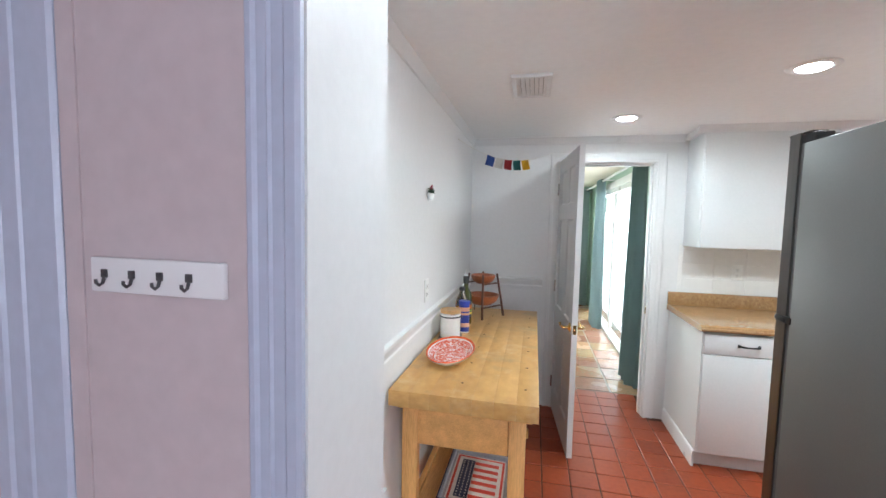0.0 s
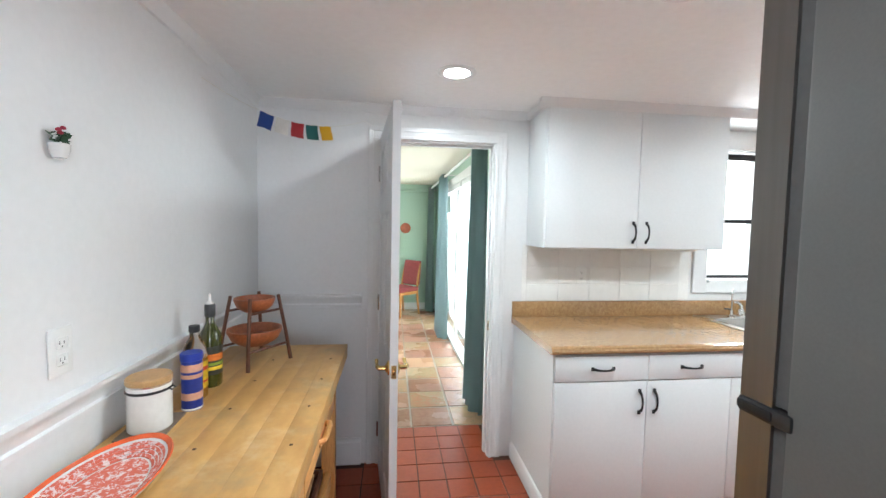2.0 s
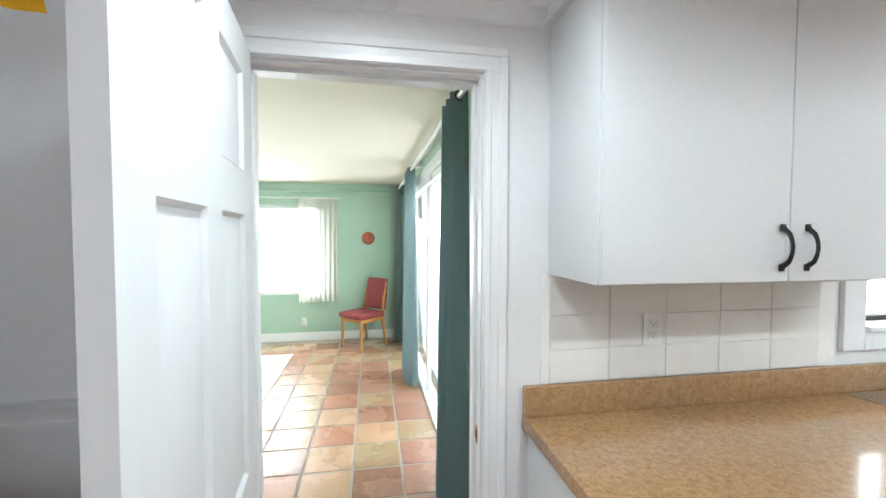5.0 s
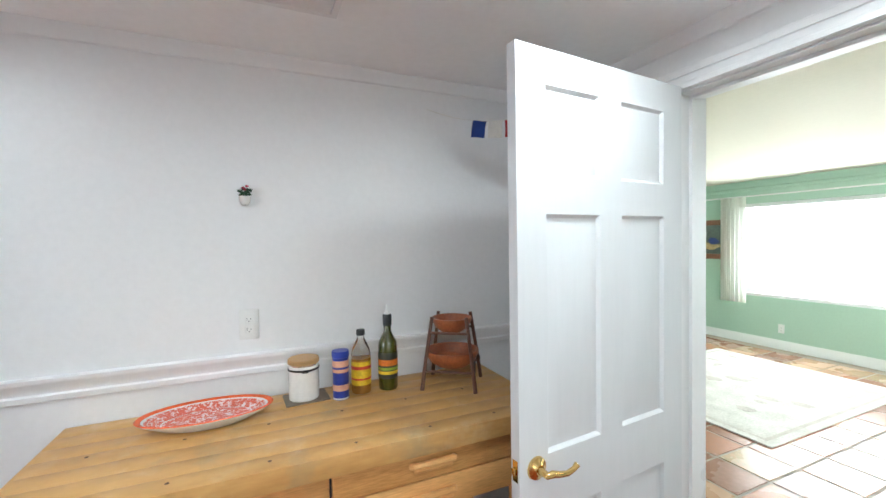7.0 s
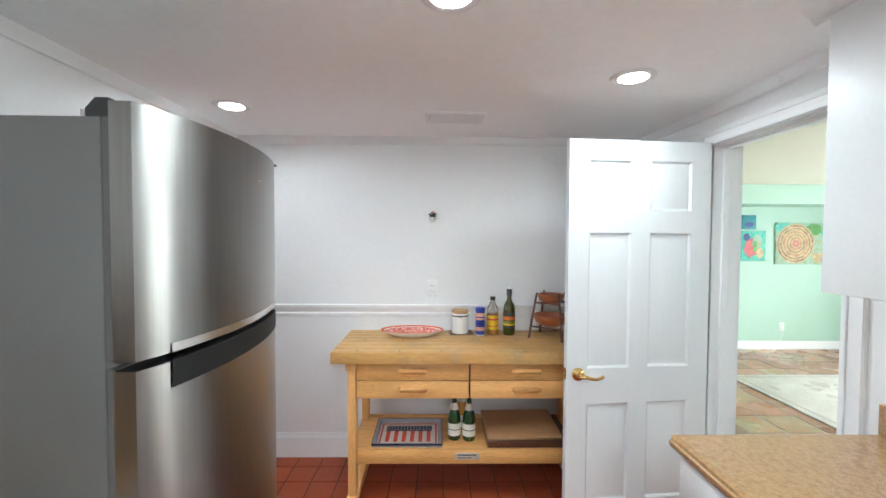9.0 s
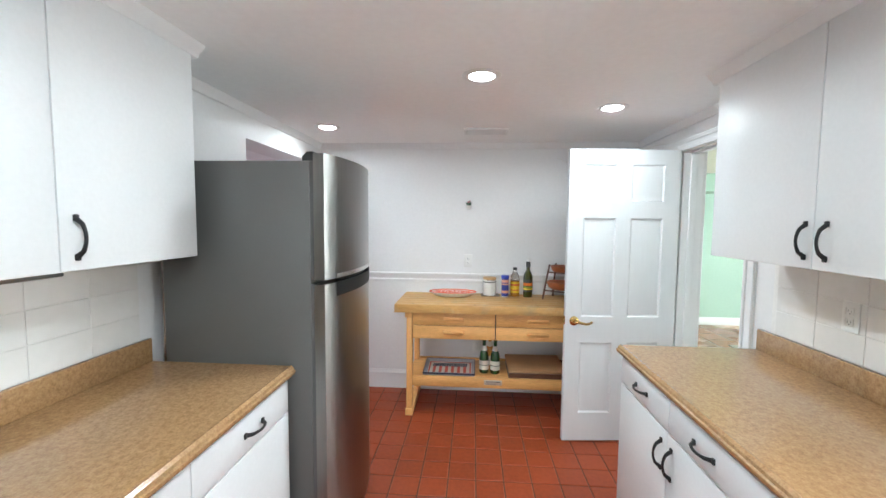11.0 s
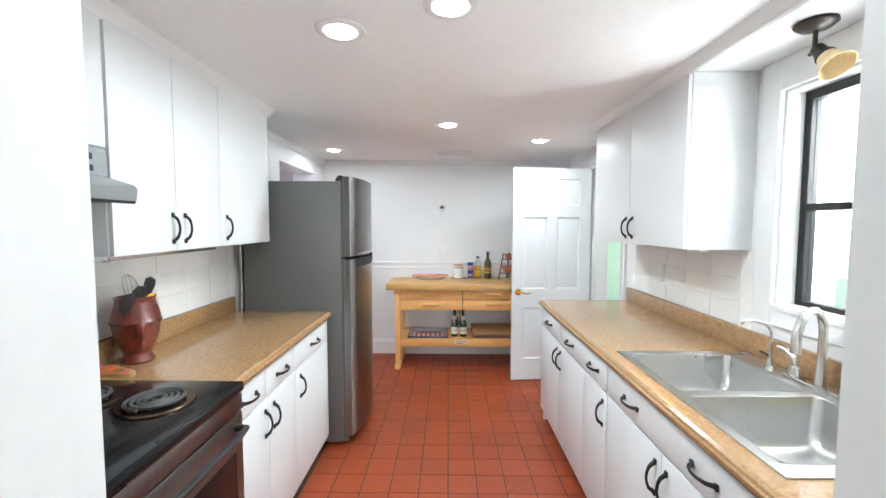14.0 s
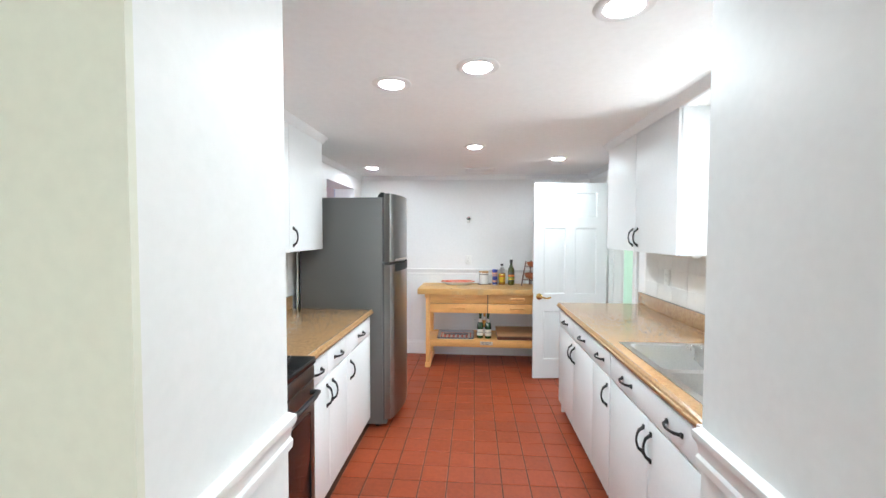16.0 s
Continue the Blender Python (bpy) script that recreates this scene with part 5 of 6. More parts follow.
part("label", lathe([(0.0363, 0.035), (0.0367, 0.035), (0.0367, 0.125), (0.0363, 0.125)], 28), YELLOW, vn, "yellow paper label")
part("label_bar", lathe([(0.0368, 0.095), (0.037, 0.095), (0.037, 0.108), (0.0368, 0.108)], 28), RED, vn)
part("label_bar", lathe([(0.0368, 0.055), (0.037, 0.055), (0.037, 0.062), (0.0368, 0.062)], 28), RED, vn)
part("cap", lathe([(0.0145, 0.222), (0.016, 0.224), (0.016, 0.242), (0.014, 0.244), (0, 0.244)], 20), BLACKP, vn, "black cap")
ob_ = thing("oil_bottle", "dark green olive oil bottle with pourer", "bottle", -0.66, 2.61, BT)
ob_.scale = (1.06, 1.06, 1.05)
part("glass", lathe([(0, 0), (0.034, 0), (0.037, 0.005), (0.037, 0.165), (0.034, 0.185), (0.018, 0.215), (0.0145, 0.225), (0.0140, 0.275), (0.0165, 0.277), (0.0165, 0.287), (0, 0.288)], 28), mat("olive_bottle", (0.045, 0.050, 0.006), 0.06, var=0.15, big=12, fine=40, coat=0.8), ob_)
part("label", lathe([(0.0373, 0.045), (0.0377, 0.045), (0.0377, 0.145), (0.0373, 0.145)], 28), DARKL, ob_, "black and orange label")
part("label_bar", lathe([(0.0378, 0.095), (0.038, 0.095), (0.038, 0.118), (0.0378, 0.118)], 28), ORANGE, ob_)
part("label_bar", lathe([(0.0378, 0.062), (0.038, 0.062), (0.038, 0.074), (0.0378, 0.074)], 28), YELLOW, ob_)
part("collar", lathe([(0.0150, 0.245), (0.0170, 0.247), (0.0172, 0.286), (0.015, 0.290), (0, 0.290)], 20), BLACKP, ob_, "black foil collar")
part("label_medal", lathe([(0.0380, 0.078), (0.0382, 0.078), (0.0382, 0.088), (0.0380, 0.088)], 28), mat("leaf_green_print", (0.22, 0.34, 0.03), 0.45, fine=90), ob_, "green label band")
part("pourer", lathe([(0, 0.286), (0.012, 0.286), (0.012, 0.294), (0.006, 0.30), (0.004, 0.325), (0, 0.327)], 14), OUTL, ob_, "white pourer spout")
fs = thing("bowl_stand", "two-tier wooden stand with round carved bowls", "bowl stand", -0.585, 2.868, BT, -35)
for r, z0, h in ((0.112, 0.078, 0.070), (0.084, 0.222, 0.060)):
    part("bowl", oval([(0, 0), (r * 0.55, 0.002), (r * 0.85, h * 0.35), (r, h * 0.85), (r * 0.99, h), (r * 0.93, h), (r * 0.80, h * 0.45), (0, 0.010)], 1, 1), TERRA, fs, "carved red-brown bowl")
    fs.children[-1].location = (0, 0, z0)
for sx in (-1, 1):
    for sy in (-1, 1):
        part("leg", tube([(sx * 0.098, sy * 0.108, 0), (sx * 0.084, sy * 0.094, 0.12), (sx * 0.064, sy * 0.070, 0.292)], [0.0085, 0.0075, 0.0075], 8), DARKW, fs)
    part("cross_bar", tube([(sx * 0.089, -0.099, 0.075), (sx * 0.089, 0.099, 0.075)], 0.0055, 8), DARKW, fs)
    part("cross_bar", tube([(sx * 0.071, -0.078, 0.228), (sx * 0.071, 0.078, 0.228)], 0.0055, 8), DARKW, fs)
hk = thing("bench_hook", "small metal hook at the bench end", "hook", -0.66, 3.03, BT)
part("wire", tube([(0, -0.015, 0.0), (0, -0.015, 0.07), (0, -0.011, 0.078), (0, 0.0, 0.08), (0, 0.007, 0.076), (0, 0.01, 0.06)], 0.0035, 8), BLACKM, hk)

# shelf of the bench
SZ = 0.305
tr = thing("serving_tray", "metal tray printed with stars and stripes", "tray", -0.475, 1.965, SZ, 0)
bm = bmesh.new()
bx(bm, -0.15, 0.15, -0.215, 0.215, 0, 0.008, bevel=0.003)
for r in ((-0.165, -0.148, -0.23, 0.23, 0.004, 0.032), (0.148, 0.165, -0.23, 0.23, 0.004, 0.032), (-0.148, 0.148, -0.23, -0.213, 0.004, 0.032), (-0.148, 0.148, 0.213, 0.23, 0.004, 0.032)):
    bx(bm, *r, bevel=0.004)
part("pan", bm, mat("grey_enamel_tray", (0.36, 0.37, 0.40), 0.3, 0.2, var=0.1, big=12, fine=90), tr, "grey enamel pan")
for r in ((-0.169, -0.163, -0.234, 0.234, 0.022, 0.034), (0.163, 0.169, -0.234, 0.234, 0.022, 0.034)):
    part("rim_strip", box(*r, 0.002), NAVY, tr, "navy rim")
for r in ((-0.163, 0.163, -0.234, -0.228, 0.022, 0.034), (-0.163, 0.163, 0.228, 0.234, 0.022, 0.034)):
    part("rim_strip", box(*r, 0.002), NAVY, tr, "navy rim")
part("field", box(-0.138, 0.138, -0.203, 0.203, 0.008, 0.0095, 0), PAPER, tr)
part("border", boxes((-0.130, -0.118, -0.195, 0.195, 0.0095, 0.0105), (-0.118, 0.118, -0.195, -0.183, 0.0095, 0.0105), (-0.118, 0.118, 0.183, 0.195, 0.0095, 0.0105), (0.118, 0.130, -0.195, 0.195, 0.0095, 0.0105)), RED, tr, "red border")
for k in range(6):
    part("stripe", boxes((-0.03, 0.10, -0.155 + k * 0.056, -0.128 + k * 0.056, 0.0095, 0.0105)), RED, tr, "red stripe")
part("star_field", boxes((-0.10, -0.032, -0.16, 0.16, 0.0095, 0.0105)), NAVY, tr, "navy star field")
bm = bmesh.new()
for i in range(3):
    for j in range(14):
        bx(bm, -0.092 + i * 0.021, -0.085 + i * 0.021, -0.150 + j * 0.0222, -0.143 + j * 0.0222, 0.0105, 0.0112)
part("star_dots", bm, PAPER, tr, "rows of white stars")
tr.matrix_world = pose(-0.475, 1.955, SZ, 0, 3, 0) @ Matrix.Diagonal((0.92, 0.90, 0.92, 1))
for k, (yy, xx) in enumerate(((2.238, -0.435), (2.328, -0.425), (2.29, -0.555))):
    w = thing("wine_bottle", "green glass sparkling wine bottle with cream label" if k < 2 else "bottle with brown label behind the green ones", "bottle", xx, yy, SZ, 20 * k, "bottles on the bench shelf")
    part("glass", lathe([(0, 0), (0.036, 0), (0.039, 0.005), (0.039, 0.12), (0.035, 0.155), (0.019, 0.205), (0.0150, 0.225), (0.0145, 0.275), (0.0165, 0.277), (0.0165, 0.288), (0, 0.288)], 26), GREENB if k < 2 else AMBER, w)
    part("label", lathe([(0.0393, 0.03), (0.0396, 0.03), (0.0396, 0.105), (0.0393, 0.105)], 26), PAPER, w, "cream paper label")
    part("label_line", lathe([(0.0397, 0.065), (0.0399, 0.065), (0.0399, 0.070), (0.0397, 0.070)], 26), GREENB, w)
    part("neck_label", lathe([(0.0275, 0.185), (0.0205, 0.205), (0.0160, 0.224), (0.0156, 0.224), (0.0200, 0.205), (0.027, 0.185)], 26), PAPER, w)
    part("cap", lathe([(0.0168, 0.262), (0.0172, 0.289), (0.014, 0.291), (0, 0.291)], 20), mat("foil_cap", (0.03, 0.07, 0.03), 0.3, 0.7) if "foil_cap" not in bpy.data.materials else bpy.data.materials["foil_cap"], w)
tb = thing("baking_tray", "dark brown wooden tray on the bench shelf", "tray", -0.485, 2.68, SZ)
bm = bmesh.new()
bx(bm, -0.17, 0.17, -0.24, 0.24, 0, 0.010, bevel=0.002)
for r in ((-0.18, -0.165, -0.25, 0.25, 0.0, 0.045), (0.165, 0.18, -0.25, 0.25, 0.0, 0.045), (-0.165, 0.165, -0.25, -0.235, 0.0, 0.045), (-0.165, 0.165, 0.235, 0.25, 0.0, 0.045)):
    bx(bm, *r, bevel=0.003)
part("tray", bm, DARKW, tb)
cb = thing("cutting_board", "walnut cutting board lying on a tray", "cutting board", -0.44, 2.63, SZ + 0.052)
cb.matrix_world = pose(-0.48, 2.65, SZ + 0.066, 0, 7, 2)
part("board", box(-0.155, 0.155, -0.225, 0.225, -0.010, 0.010, 0.006, 3), BOARDW, cb)


# ---- hall: hook rail and casings ----
for x0, x1 in ((-0.558, -0.4905), (-0.95, -0.818)):
    bm = bmesh.new()
    w = x1 - x0
    for a, b, d in ((0.03, 0.97, 0.010), (0.0, 0.22, 0.014), (0.36, 0.5, 0.013), (0.7, 1.0, 0.016)):
        bx(bm, x0 + w * a, x0 + w * b, HY - d, HY - 0.0002, 0, 2.12, bevel=0.0045)
    setting("door_casing", bm, CASING, "grey-blue moulded closet door casing", "door casing")
setting("door_closet", boxes((-0.817, -0.559, HY - 0.0075, HY - 0.0002, 0.01, 2.10), (-0.817, -0.79, HY - 0.010, HY - 0.0075, 0.01, 2.10)), PINK, "closed pinkish grey closet door", "door")
HOOKM = mat("worn_iron_hook", (0.10, 0.095, 0.10), 0.45, 0.5, var=0.2, big=30, fine=160)
rk = thing("key_hook_rail", "small white rail with four iron hooks", "hook rail", -0.677, HY - 0.008, 1.477)
rk.scale = (0.77, 0.77, 0.77)
part("board", box(-0.122, 0.122, -0.010, 0, -0.027, 0.027, 0.003), TRIM, rk)
for k in range(4):
    hx = -0.093 + k * 0.052
    h = part("hook", tube([(hx, -0.010, 0.0), (hx, -0.014, -0.012), (hx, -0.019, -0.015), (hx, -0.024, -0.010), (hx, -0.024, -0.005)], 0.0024, 8), HOOKM, rk, "dark iron hook")
    part("hook_plate", box(hx - 0.006, hx + 0.006, -0.0125, -0.010, -0.004, 0.009, 0.001), HOOKM, h)


# ---- green room ----
def curtain(name, x, y, z0, z1, width, folds, along, m, label, depth=0.05, flare=0.0, parent=None):
    """Hanging pleated cloth; width runs along x or y."""
    c = thing(name, label, "curtain")
    bm = bmesh.new()
    n, rows = folds * 10, 9
    grid = []
    rng = random.Random(folds * 7 + int(y * 10))
    ph = [rng.uniform(-0.5, 0.5) for _ in range(n + 1)]
    for j in range(rows):
        t = j / (rows - 1)
        row = []
        for i in range(n + 1):
            u = (i / n - 0.5) * width * (1 + flare * (1 - t))
            d = depth * (0.55 + 0.45 * (1 - t)) * math.sin(2 * math.pi * folds * i / n + ph[i] * 0.25 + 0.5 * math.sin(3 * t + i * 0.02))
            zz = z0 + (z1 - z0) * t
            row.append(bm.verts.new((x + u, y + d, zz) if along == "x" else (x + d, y + u, zz)))
        grid.append(row)
    for a, b in zip(grid, grid[1:]):
        for i in range(n):
            bm.faces.new((a[i], a[i + 1], b[i + 1], b[i]))
    bmesh.ops.solidify(bm, geom=bm.faces[:], thickness=0.002)
    part("cloth", bm, m, c)
    return c


CX = 0.69
rods = thing("curtain_rod", "white curtain rod above the sliding door", "curtain rod")
part("rod", tube([(CX, 3.82, 2.145), (CX, 8.22, 2.145)], 0.014, 12), TRIM, rods)
for yy in (3.95, 6.0, 8.12):
    part("bracket", tube([(0.80, yy, 2.13), (CX, yy, 2.13)], 0.008, 8), TRIM, rods)
for yy, w, f in ((4.24, 0.32, 3), (6.42, 0.40, 4), (8.02, 0.24, 3)):
    c = curtain("teal_curtain", CX, yy, 0.025, 2.175, w, f, "y", TEAL, "long teal velvet grommet curtain", 0.065, 0.12)
    for k in range(f * 2):
        g = tube([(CX + 0.022 * math.cos(a), yy - w / 2 + (k + 0.5) * w / (f * 2), 2.145 + 0.022 * math.sin(a)) for a in [q * math.pi / 6 for q in range(12)]], 0.004, 6, closed=True)
        part("grommet", g, BRONZE, c, "dark metal grommet")
EAST = [wall_ge, sd, rods] + [o for o in bpy.data.objects if o.name.startswith("teal_curtain")]
for o in EAST:
    o.matrix_world = Matrix.Translation((0.8, 4.0, 0)) @ pose(0, 0, 0, 0, 0, 0.4) @ Matrix.Translation((-0.8, -4.0, 0)) @ o.matrix_world
rod2 = thing("curtain_rod", "white curtain rod above the wide window", "curtain rod")
part("rod", tube([(-2.98, 8.17, 2.015), (-0.14, 8.17, 2.015)], 0.010, 10), TRIM, rod2)
for xx in (-2.95, -1.5, -0.18):
    part("bracket", tube([(xx, 8.249, 2.015), (xx, 8.17, 2.015)], 0.008, 8), TRIM, rod2)
curtain("sheer_curtain", -2.60, 8.17, 0.56, 2.02, 0.34, 6, "x", SHEER, "short sheer cream curtain panel", 0.014)
curtain("sheer_curtain", -0.45, 8.17, 0.56, 2.02, 0.52, 8, "x", SHEER, "short sheer cream curtain panel", 0.014)

ch = thing("dining_chair", "golden wood chair with red patterned upholstery", "chair", 0.165, 7.82, 0.004, 132)
# local: seat faces +y, back at -y
for sx in (-0.19, 0.19):
    part("leg", tube([(sx, 0.19, 0), (sx * 0.97, 0.185, 0.40)], [0.016, 0.022], 10), CHAIRW, ch)
    part("leg", tube([(sx, -0.24, 0), (sx * 0.97, -0.19, 0.40), (sx * 0.95, -0.215, 0.62), (sx * 0.92, -0.27, 0.86)], [0.016, 0.022, 0.018, 0.014], 10), CHAIRW, ch)
    part("side_rail", box(sx - 0.011, sx + 0.011, -0.19, 0.19, 0.355, 0.41, 0.003), CHAIRW, ch)
part("front_rail", box(-0.18, 0.18, 0.175, 0.197, 0.355, 0.41, 0.003), CHAIRW, ch)
part("back_rail", box(-0.18, 0.18, -0.20, -0.18, 0.355, 0.41, 0.003), CHAIRW, ch)
part("seat", box(-0.225, 0.225, -0.205, 0.235, 0.405, 0.475, 0.028, 4), UPH, ch, "red patterned padded seat")
bk = box(-0.205, 0.205, -0.03, 0.03, 0, 0.42, 0.025, 4)
for v in bk.verts:
    v.co.x *= 1 - 0.12 * (v.co.z / 0.42)
bmesh.ops.transform(bk, matrix=Matrix.Translation((0, -0.215, 0.485)) @ Matrix.Rotation(radians(9), 4, "X"), verts=bk.verts)
part("backrest", bk, UPH, ch, "red patterned padded backrest")
md = thing("wall_medallion", "round terracotta wall plaque", "wall plaque", 0.24, 8.248, 1.455)
mdm = lathe([(0, 0.012), (0.05, 0.014), (0.065, 0.010), (0.078, 0.018), (0.09, 0.014), (0.092, 0)], 32)
bmesh.ops.transform(mdm, matrix=Matrix.Rotation(radians(90), 4, "X"), verts=mdm.verts)
part("disc", mdm, mat("terracotta_plaque", (0.42, 0.12, 0.07), 0.6, var=0.3, big=25, fine=60, bump=0.3), md)


def painting(name, label, cx, cy, cz, w, h, rz, mats, frame_m, fw=0.0, seed=1):
    """Flat canvas facing -y before turning, with painted patches."""
    p = thing(name, label, "painting", cx, cy, cz, rz)
    part("canvas", box(-w / 2, w / 2, -0.022, 0, -h / 2, h / 2, 0.002), mats[0], p)
    if fw:
        part("frame", boxes((-w / 2 - fw, -w / 2, -0.035, 0, -h / 2 - fw, h / 2 + fw), (w / 2, w / 2 + fw, -0.035, 0, -h / 2 - fw, h / 2 + fw), (-w / 2, w / 2, -0.035, 0, h / 2, h / 2 + fw), (-w / 2, w / 2, -0.035, 0, -h / 2 - fw, -h / 2), bevel=0.006), frame_m, p)
    return p


def patch(p, pts, m, d=0.0225):
    part("painted_patch", extrude_profile([(u, v) for u, v in pts], "y", -d - 0.0008, -d), m, p)


def blob(cx, cz, rx, rz_, n=18, wob=0.12, seed=0):
    r = random.Random(seed)
    return [(cx + rx * math.cos(a) * (1 + r.uniform(-wob, wob)), cz + rz_ * math.sin(a) * (1 + r.uniform(-wob, wob))) for a in [k * 2 * math.pi / n for k in range(n)]]


def pm(nm, c, c2=None):
    return mat(nm, c, 0.5, var=0.2, big=14, fine=50, bump=0.2, tint=c2)


AQUA, OCHRE, BROWN, CREAMP, TEALP, CRIM, NAVP, LEAFP = (pm("aqua_paint", (0.03, 0.35, 0.38), (0.12, 0.5, 0.35)), pm("ochre_paint", (0.50, 0.36, 0.07), (0.20, 0.45, 0.40)), pm("brown_paint", (0.22, 0.09, 0.05)), pm("cream_paint", (0.40, 0.27, 0.12), (0.52, 0.40, 0.22)),
                                                        pm("teal_paint", (0.02, 0.22, 0.26)), pm("coral_paint", (0.55, 0.12, 0.12)), pm("navy_paint", (0.03, 0.05, 0.20)), pm("leaf_paint", (0.10, 0.30, 0.08)))
RUST = pm("rust_paint", (0.38, 0.14, 0.06), (0.50, 0.26, 0.14))
a1 = painting("spiral_painting", "large canvas painted with brown spiral on aqua", -3.499, 7.205, 1.475, 0.85, 0.575, 90, [OCHRE], None)
for k, (u, v, m) in enumerate((((0.31), (0.14), AQUA), ((0.36), (-0.05), TEALP), ((0.20), (-0.19), CREAMP), ((0.10), (0.20), LEAFP), ((-0.33), (0.22), AQUA), ((0.32), (-0.21), NAVP))):
    patch(a1, blob(u, v, 0.11, 0.075, seed=k, wob=0.2), m, 0.0225 + 0.0003 * k)
for k, (r, m) in enumerate(((0.262, CREAMP), (0.245, BROWN), (0.232, CREAMP), (0.205, BROWN), (0.195, CREAMP), (0.165, RUST), (0.148, CREAMP), (0.122, BROWN), (0.112, CREAMP), (0.085, RUST), (0.066, CREAMP), (0.042, CRIM), (0.02, CREAMP))):
    patch(a1, blob(-0.16, 0.0, r, r * 1.03, 40, 0.03, k), m, 0.026 + 0.0009 * k)
a2 = painting("small_painting", "small blue canvas painting", -3.499, 6.405, 1.766, 0.19, 0.19, 90, [TEALP], None)
patch(a2, blob(0, -0.03, 0.06, 0.035, seed=3), NAVP)
a3 = painting("bird_painting", "teal canvas painting with coral bird", -3.499, 6.469, 1.44, 0.34, 0.41, 90, [AQUA], None)
for k, (u, v, rx, rz_, m) in enumerate(((-0.03, -0.03, 0.10, 0.13, CRIM), (0.05, 0.05, 0.07, 0.10, OCHRE), (0.09, -0.10, 0.05, 0.07, CREAMP), (-0.10, 0.12, 0.05, 0.05, NAVP), (0.02, 0.0, 0.03, 0.08, LEAFP))):
    patch(a3, blob(u, v, rx, rz_, seed=k + 9, wob=0.2), m, 0.0225 + 0.0012 * k)
a4 = painting("framed_landscape", "dark framed winter river landscape picture", -2.98, 8.249, 1.43, 0.40, 0.42, 0, [pm("grey_green_paint", (0.10, 0.13, 0.12))], BROWN, 0.075)
for k, (u, v, rx, rz_, m) in enumerate(((0.0, -0.10, 0.19, 0.05, CREAMP), (-0.10, 0.08, 0.09, 0.08, pm("dusk_paint", (0.30, 0.32, 0.30))), (0.08, -0.02, 0.07, 0.05, NAVP))):
    patch(a4, blob(u, v, rx, rz_, seed=k + 20, wob=0.25), m, 0.0225 + 0.001 * k)

lp = thing("floor_lamp", "tripod floor lamp with black drum shade", "floor lamp", -3.28, 7.93, 0.004)
for k in range(3):
    a = k * 2 * math.pi / 3 + 0.4
    part("leg", tube([(0.24 * math.cos(a), 0.24 * math.sin(a), 0.0), (-0.10 * math.cos(a), -0.10 * math.sin(a), 1.02)], 0.011, 8), DARKW, lp)
    f = part("leg_grip", tube([(-0.085 * math.cos(a), -0.085 * math.sin(a), 0.98), (-0.13 * math.cos(a), -0.13 * math.sin(a), 1.12)], [0.018, 0.026], 8), DARKW, lp)
part("pole", tube([(0, 0, 0.55), (0, 0, 1.36)], 0.009, 8), BRONZE, lp)
part("shade", lathe([(0.19, 1.28), (0.165, 1.50), (0.160, 1.50), (0.185, 1.28), (0.19, 1.28)], 32), BLACKP, lp, "black drum shade")
part("base_block", box(-0.05, 0.05, -0.05, 0.05, 0, 0.07, 0.01), DARKW, lp)

rug = thing("area_rug", "faded cream patterned area rug", "rug", 0, 0, 0.006)
part("rug_field", box(-2.42, -0.68, 5.36, 7.55, 0, 0.012, 0.004), RUGM, rug)
stain(RUGM, (0.46, 0.43, 0.40), 4.5, 0.50, 0.64, 0.5)
stain(RUGM, (0.72, 0.71, 0.68), 9.0, 0.56, 0.70, 0.6)
random.seed(11)
part("border_band", boxes((-2.36, -2.33, 5.42, 7.49, 0.012, 0.0128), (-0.77, -0.74, 5.42, 7.49, 0.012, 0.0128), (-2.33, -0.77, 5.42, 5.45, 0.012, 0.0128), (-2.33, -0.77, 7.46, 7.49, 0.012, 0.0128)), mat("pale_rug_border", (0.50, 0.46, 0.42), 0.95, var=0.12, big=8, fine=60), rug)
for k in range(26):
    u, v = random.uniform(-2.25, -0.85), random.uniform(5.55, 7.35)
    pts = blob(u, v, random.uniform(0.03, 0.09), random.uniform(0.03, 0.09), 14, 0.3, k)
    part("pattern_flower", extrude_profile(pts, "z", 0.012, 0.0128 + 0.00003 * k), RUGP, rug)


# ---- floor tiles ----
def tile_mesh(name, sx, sy, th, material, bev=0.003):
    bm = bmesh.new()
    bx(bm, -sx / 2, sx / 2, -sy / 2, sy / 2, -th, 0)
    me = mesh_of(bevel_top(bm, bev), name, material, smooth=False)
    return me


def bevel_top(bm, off):
    edges = [e for e in bm.edges if all(v.co.z > -1e-6 for v in e.verts)]
    bmesh.ops.bevel(bm, geom=edges, offset=off, segments=1, affect="EDGES")
    return bm


def lay(name, me, parent, spots, tilt=0.0):
    for x, y, z, r in spots:
        o = new(name, me)
        o.parent = parent
        o.matrix_basis = pose(x, y, z + random.uniform(-0.0008, 0.0008), random.uniform(-tilt, tilt), random.uniform(-tilt, tilt), r)


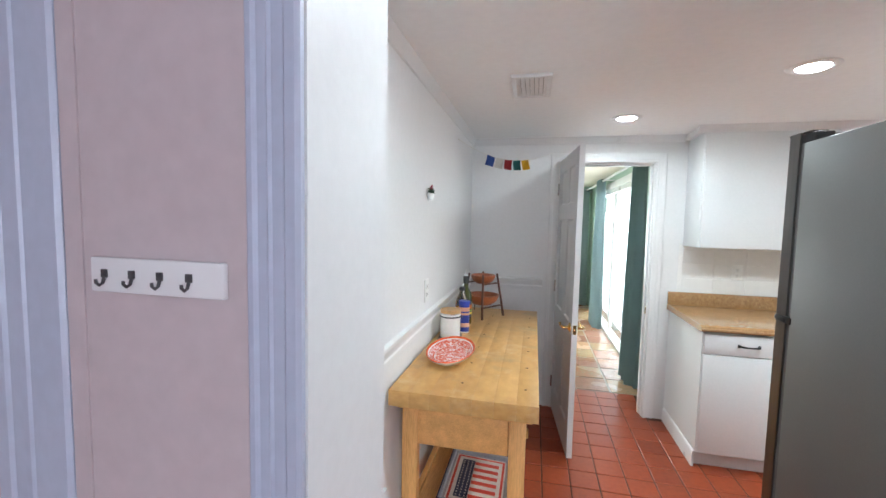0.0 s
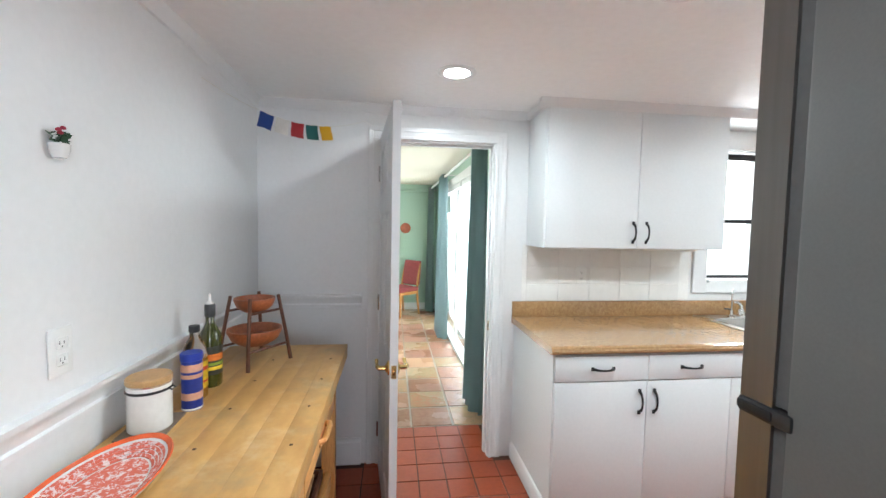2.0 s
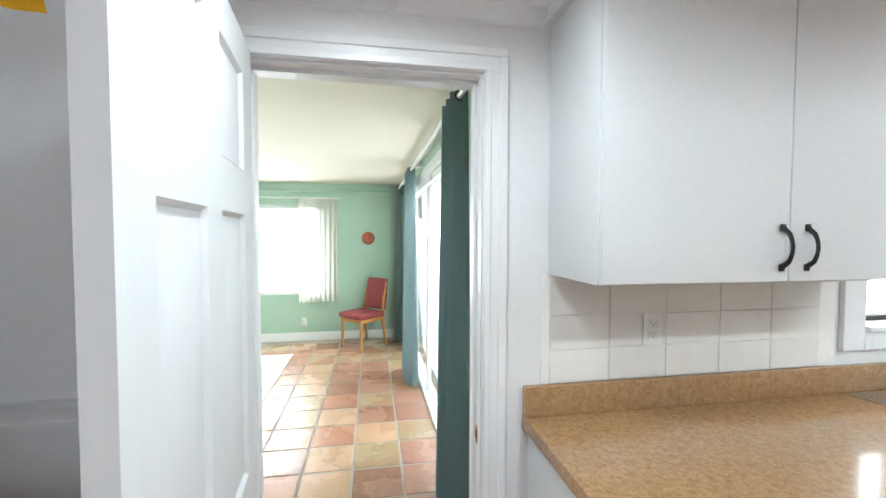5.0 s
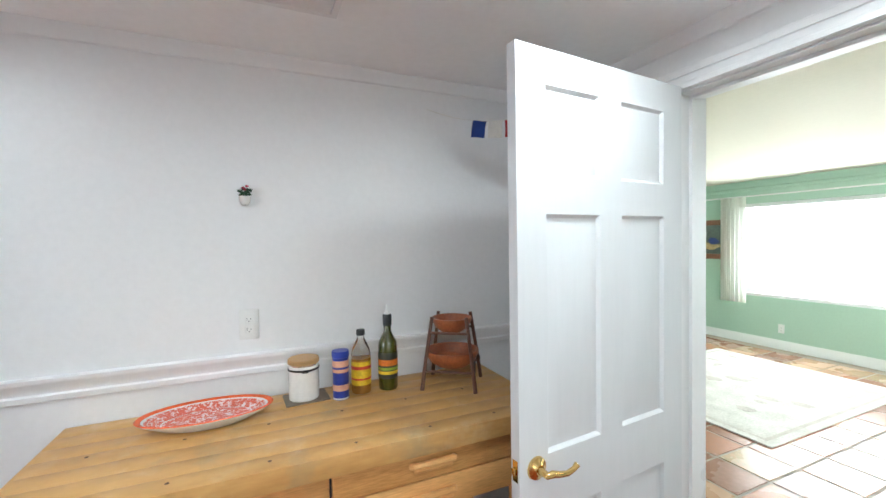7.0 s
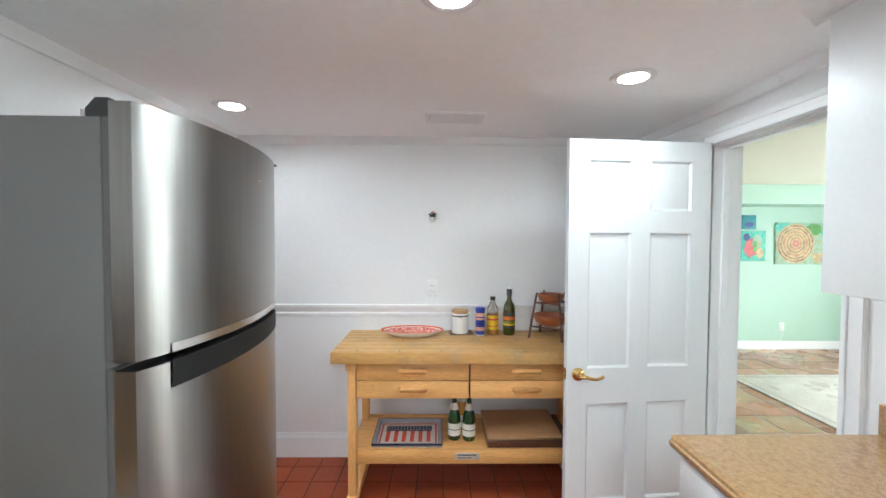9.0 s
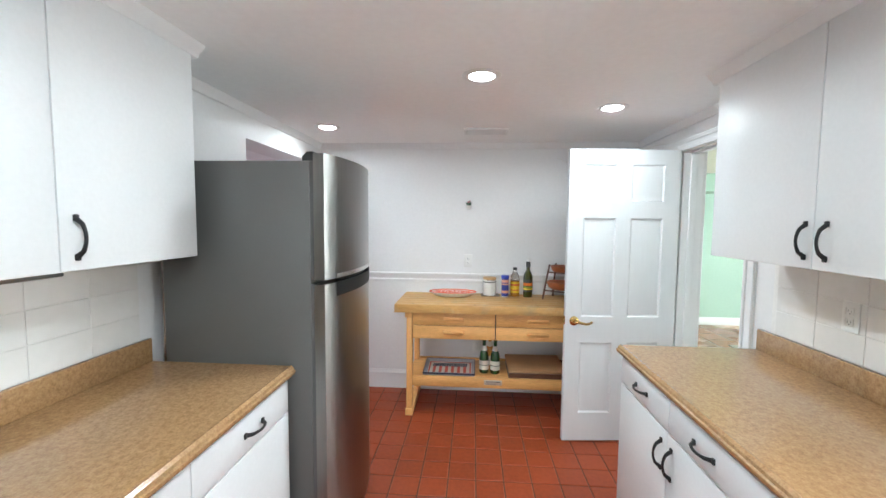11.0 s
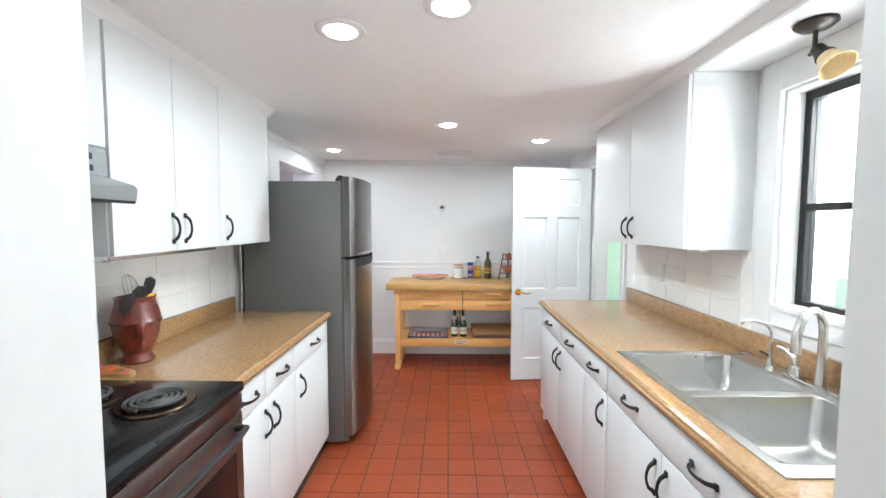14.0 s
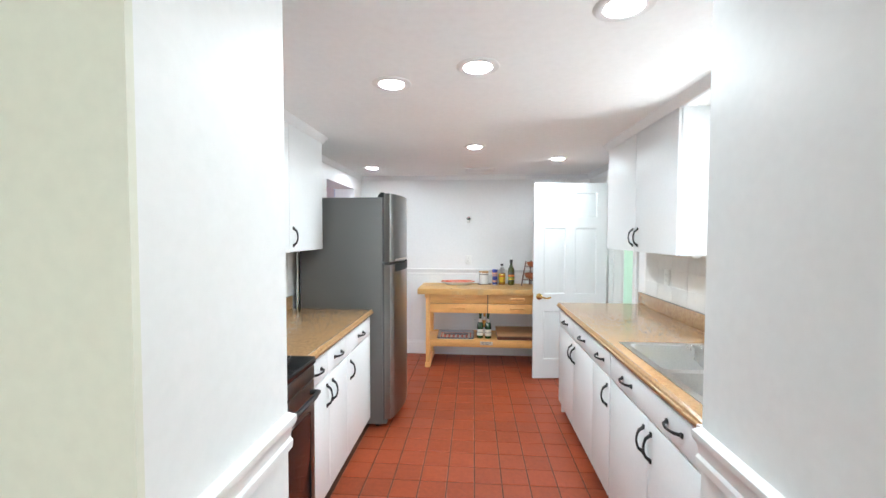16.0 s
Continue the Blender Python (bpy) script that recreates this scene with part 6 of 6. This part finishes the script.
tf = thing("floor_quarry_tiles", "red quarry tile floor with dark joints", "floor")
tf["kind"] = "structure"
P = 0.166
me = tile_mesh("tile", P - 0.007, P - 0.007, 0.016, QUARRY)
near, rest = [], []
nx, ny = 28, 20
for i in range(nx):
    for j in range(ny):
        x, yy = XW + 0.05 + P * i, YS + 0.02 + P * j
        if x > SX1 + 0.2 or yy > YN + 0.45:
            continue
        if yy > YN - 0.02 and not (DX0 < x < DX1):
            continue
        if x > 0.86 and (yy > 2.98 or yy < 1.33):
            continue
        if 0.62 < x < 1.25 and yy < 1.40:
            continue
        if x > SX0 - 0.05 and not (SY0 < yy < SY1):
            continue
        near.append((x, yy, 0.0, 90 * random.randint(0, 3)))
near.sort(key=lambda q: abs(q[1] - 2.2))
lay("tile", me, tf, near[:300], 0.12)
bm = bmesh.new()
hallspots = near[300:] + [(EX0 + 0.1 + P * i, 0.60 - P * j, 0.0, 0) for i in range(5) for j in range(1)] + [(EX0 + 0.1 + P * i, 0.60 - P * j, 0.0, 0) for i in range(-8, 11) for j in range(1, 17)] + [(SX1 + 0.12 + P * i, 0.6 + P * j, 0, 0) for i in range(15) for j in range(-6, 18)]
for x, yy, z, r in hallspots:
    bx(bm, x - P / 2 + 0.0035, x + P / 2 - 0.0035, yy - P / 2 + 0.0035, yy + P / 2 - 0.0035, -0.016, 0)
tagged(part("tiles_beyond", bm, QUARRY, tf, "red quarry tiles"), kind="stuff")
tg = thing("floor_terracotta_tiles", "glossy mottled terracotta tile floor with pale joints", "floor")
tg["kind"] = "structure"
Q = 0.315
me = tile_mesh("tile", Q - 0.012, Q - 0.012, 0.018, SALT, 0.005)
lay("tile", me, tg, [(0.64 - Q * i, 4.13 + Q * j, 0.004, 90 * random.randint(0, 3)) for i in range(14) for j in range(13)], 0.25)


# ---- wall tiles ----
def wall_tiles(label, spots, sx, sz, y, s):
    t = thing("backsplash_tiles", label, "tile backsplash")
    t["kind"] = "structure"
    bm = bmesh.new()
    bx(bm, -sx / 2, sx / 2, -sz / 2, sz / 2, -0.006, 0)
    me = mesh_of(bevel_top(bm, 0.0012), "tile", TILEW, smooth=False)
    for x, z in spots:
        o = new("tile", me)
        o.parent = t
        o.matrix_basis = pose(x, y + s * (0.006 + random.uniform(0, 0.0005)), z, 90 if s < 0 else -90, 0, 0)
    return t


TW, TH = 0.215, 0.112
wall_tiles("white glazed tile backsplash", [(0.87 + TW * (i + 0.5), 1.03 + TH * (j + 0.5)) for i in range(5) for j in range(3)], TW - 0.003, TH - 0.003, YN, -1)
wall_tiles("white glazed tile backsplash", [(2.865 + TW * i, 1.03 + TH * (j + 0.5)) for i in range(3) for j in range(3)], TW - 0.003, TH - 0.003, YN, -1)
wall_tiles("white glazed tile backsplash", [(1.37 + TW * i, 1.03 + TH * (j + 0.5)) for i in range(9) for j in range(3)], TW - 0.003, TH - 0.003, YS, 1)
setting("grout_bed", boxes((0.842, 2.018, YN - 0.003, YN, 1.03, 1.395), (2.77, SX0 - 0.003, YN - 0.003, YN, 1.03, 1.395), (SX0 - 0.003, SX0, 2.93, YN, 0.931, 1.492), (1.262, 3.30, YS, YS + 0.003, 1.03, 1.395)), GROUTW, "white grout behind the tiles", "grout")
te = thing("backsplash_tiles", "white glazed tile wall beside the sink", "tile backsplash")
te["kind"] = "structure"
bm = bmesh.new()
bx(bm, -TH / 2 + 0.0015, TH / 2 - 0.0015, -TH / 2 + 0.0015, TH / 2 - 0.0015, -0.006, 0)
me = mesh_of(bevel_top(bm, 0.0012), "tile", TILEW, smooth=False)
for i in range(5):
    for j in range(5):
        o = new("tile", me)
        o.parent = te
        o.matrix_basis = pose(SX0 - 0.006, YN - 0.062 - TH * i, 0.932 + TH * (j + 0.5), 90, 0, -90)
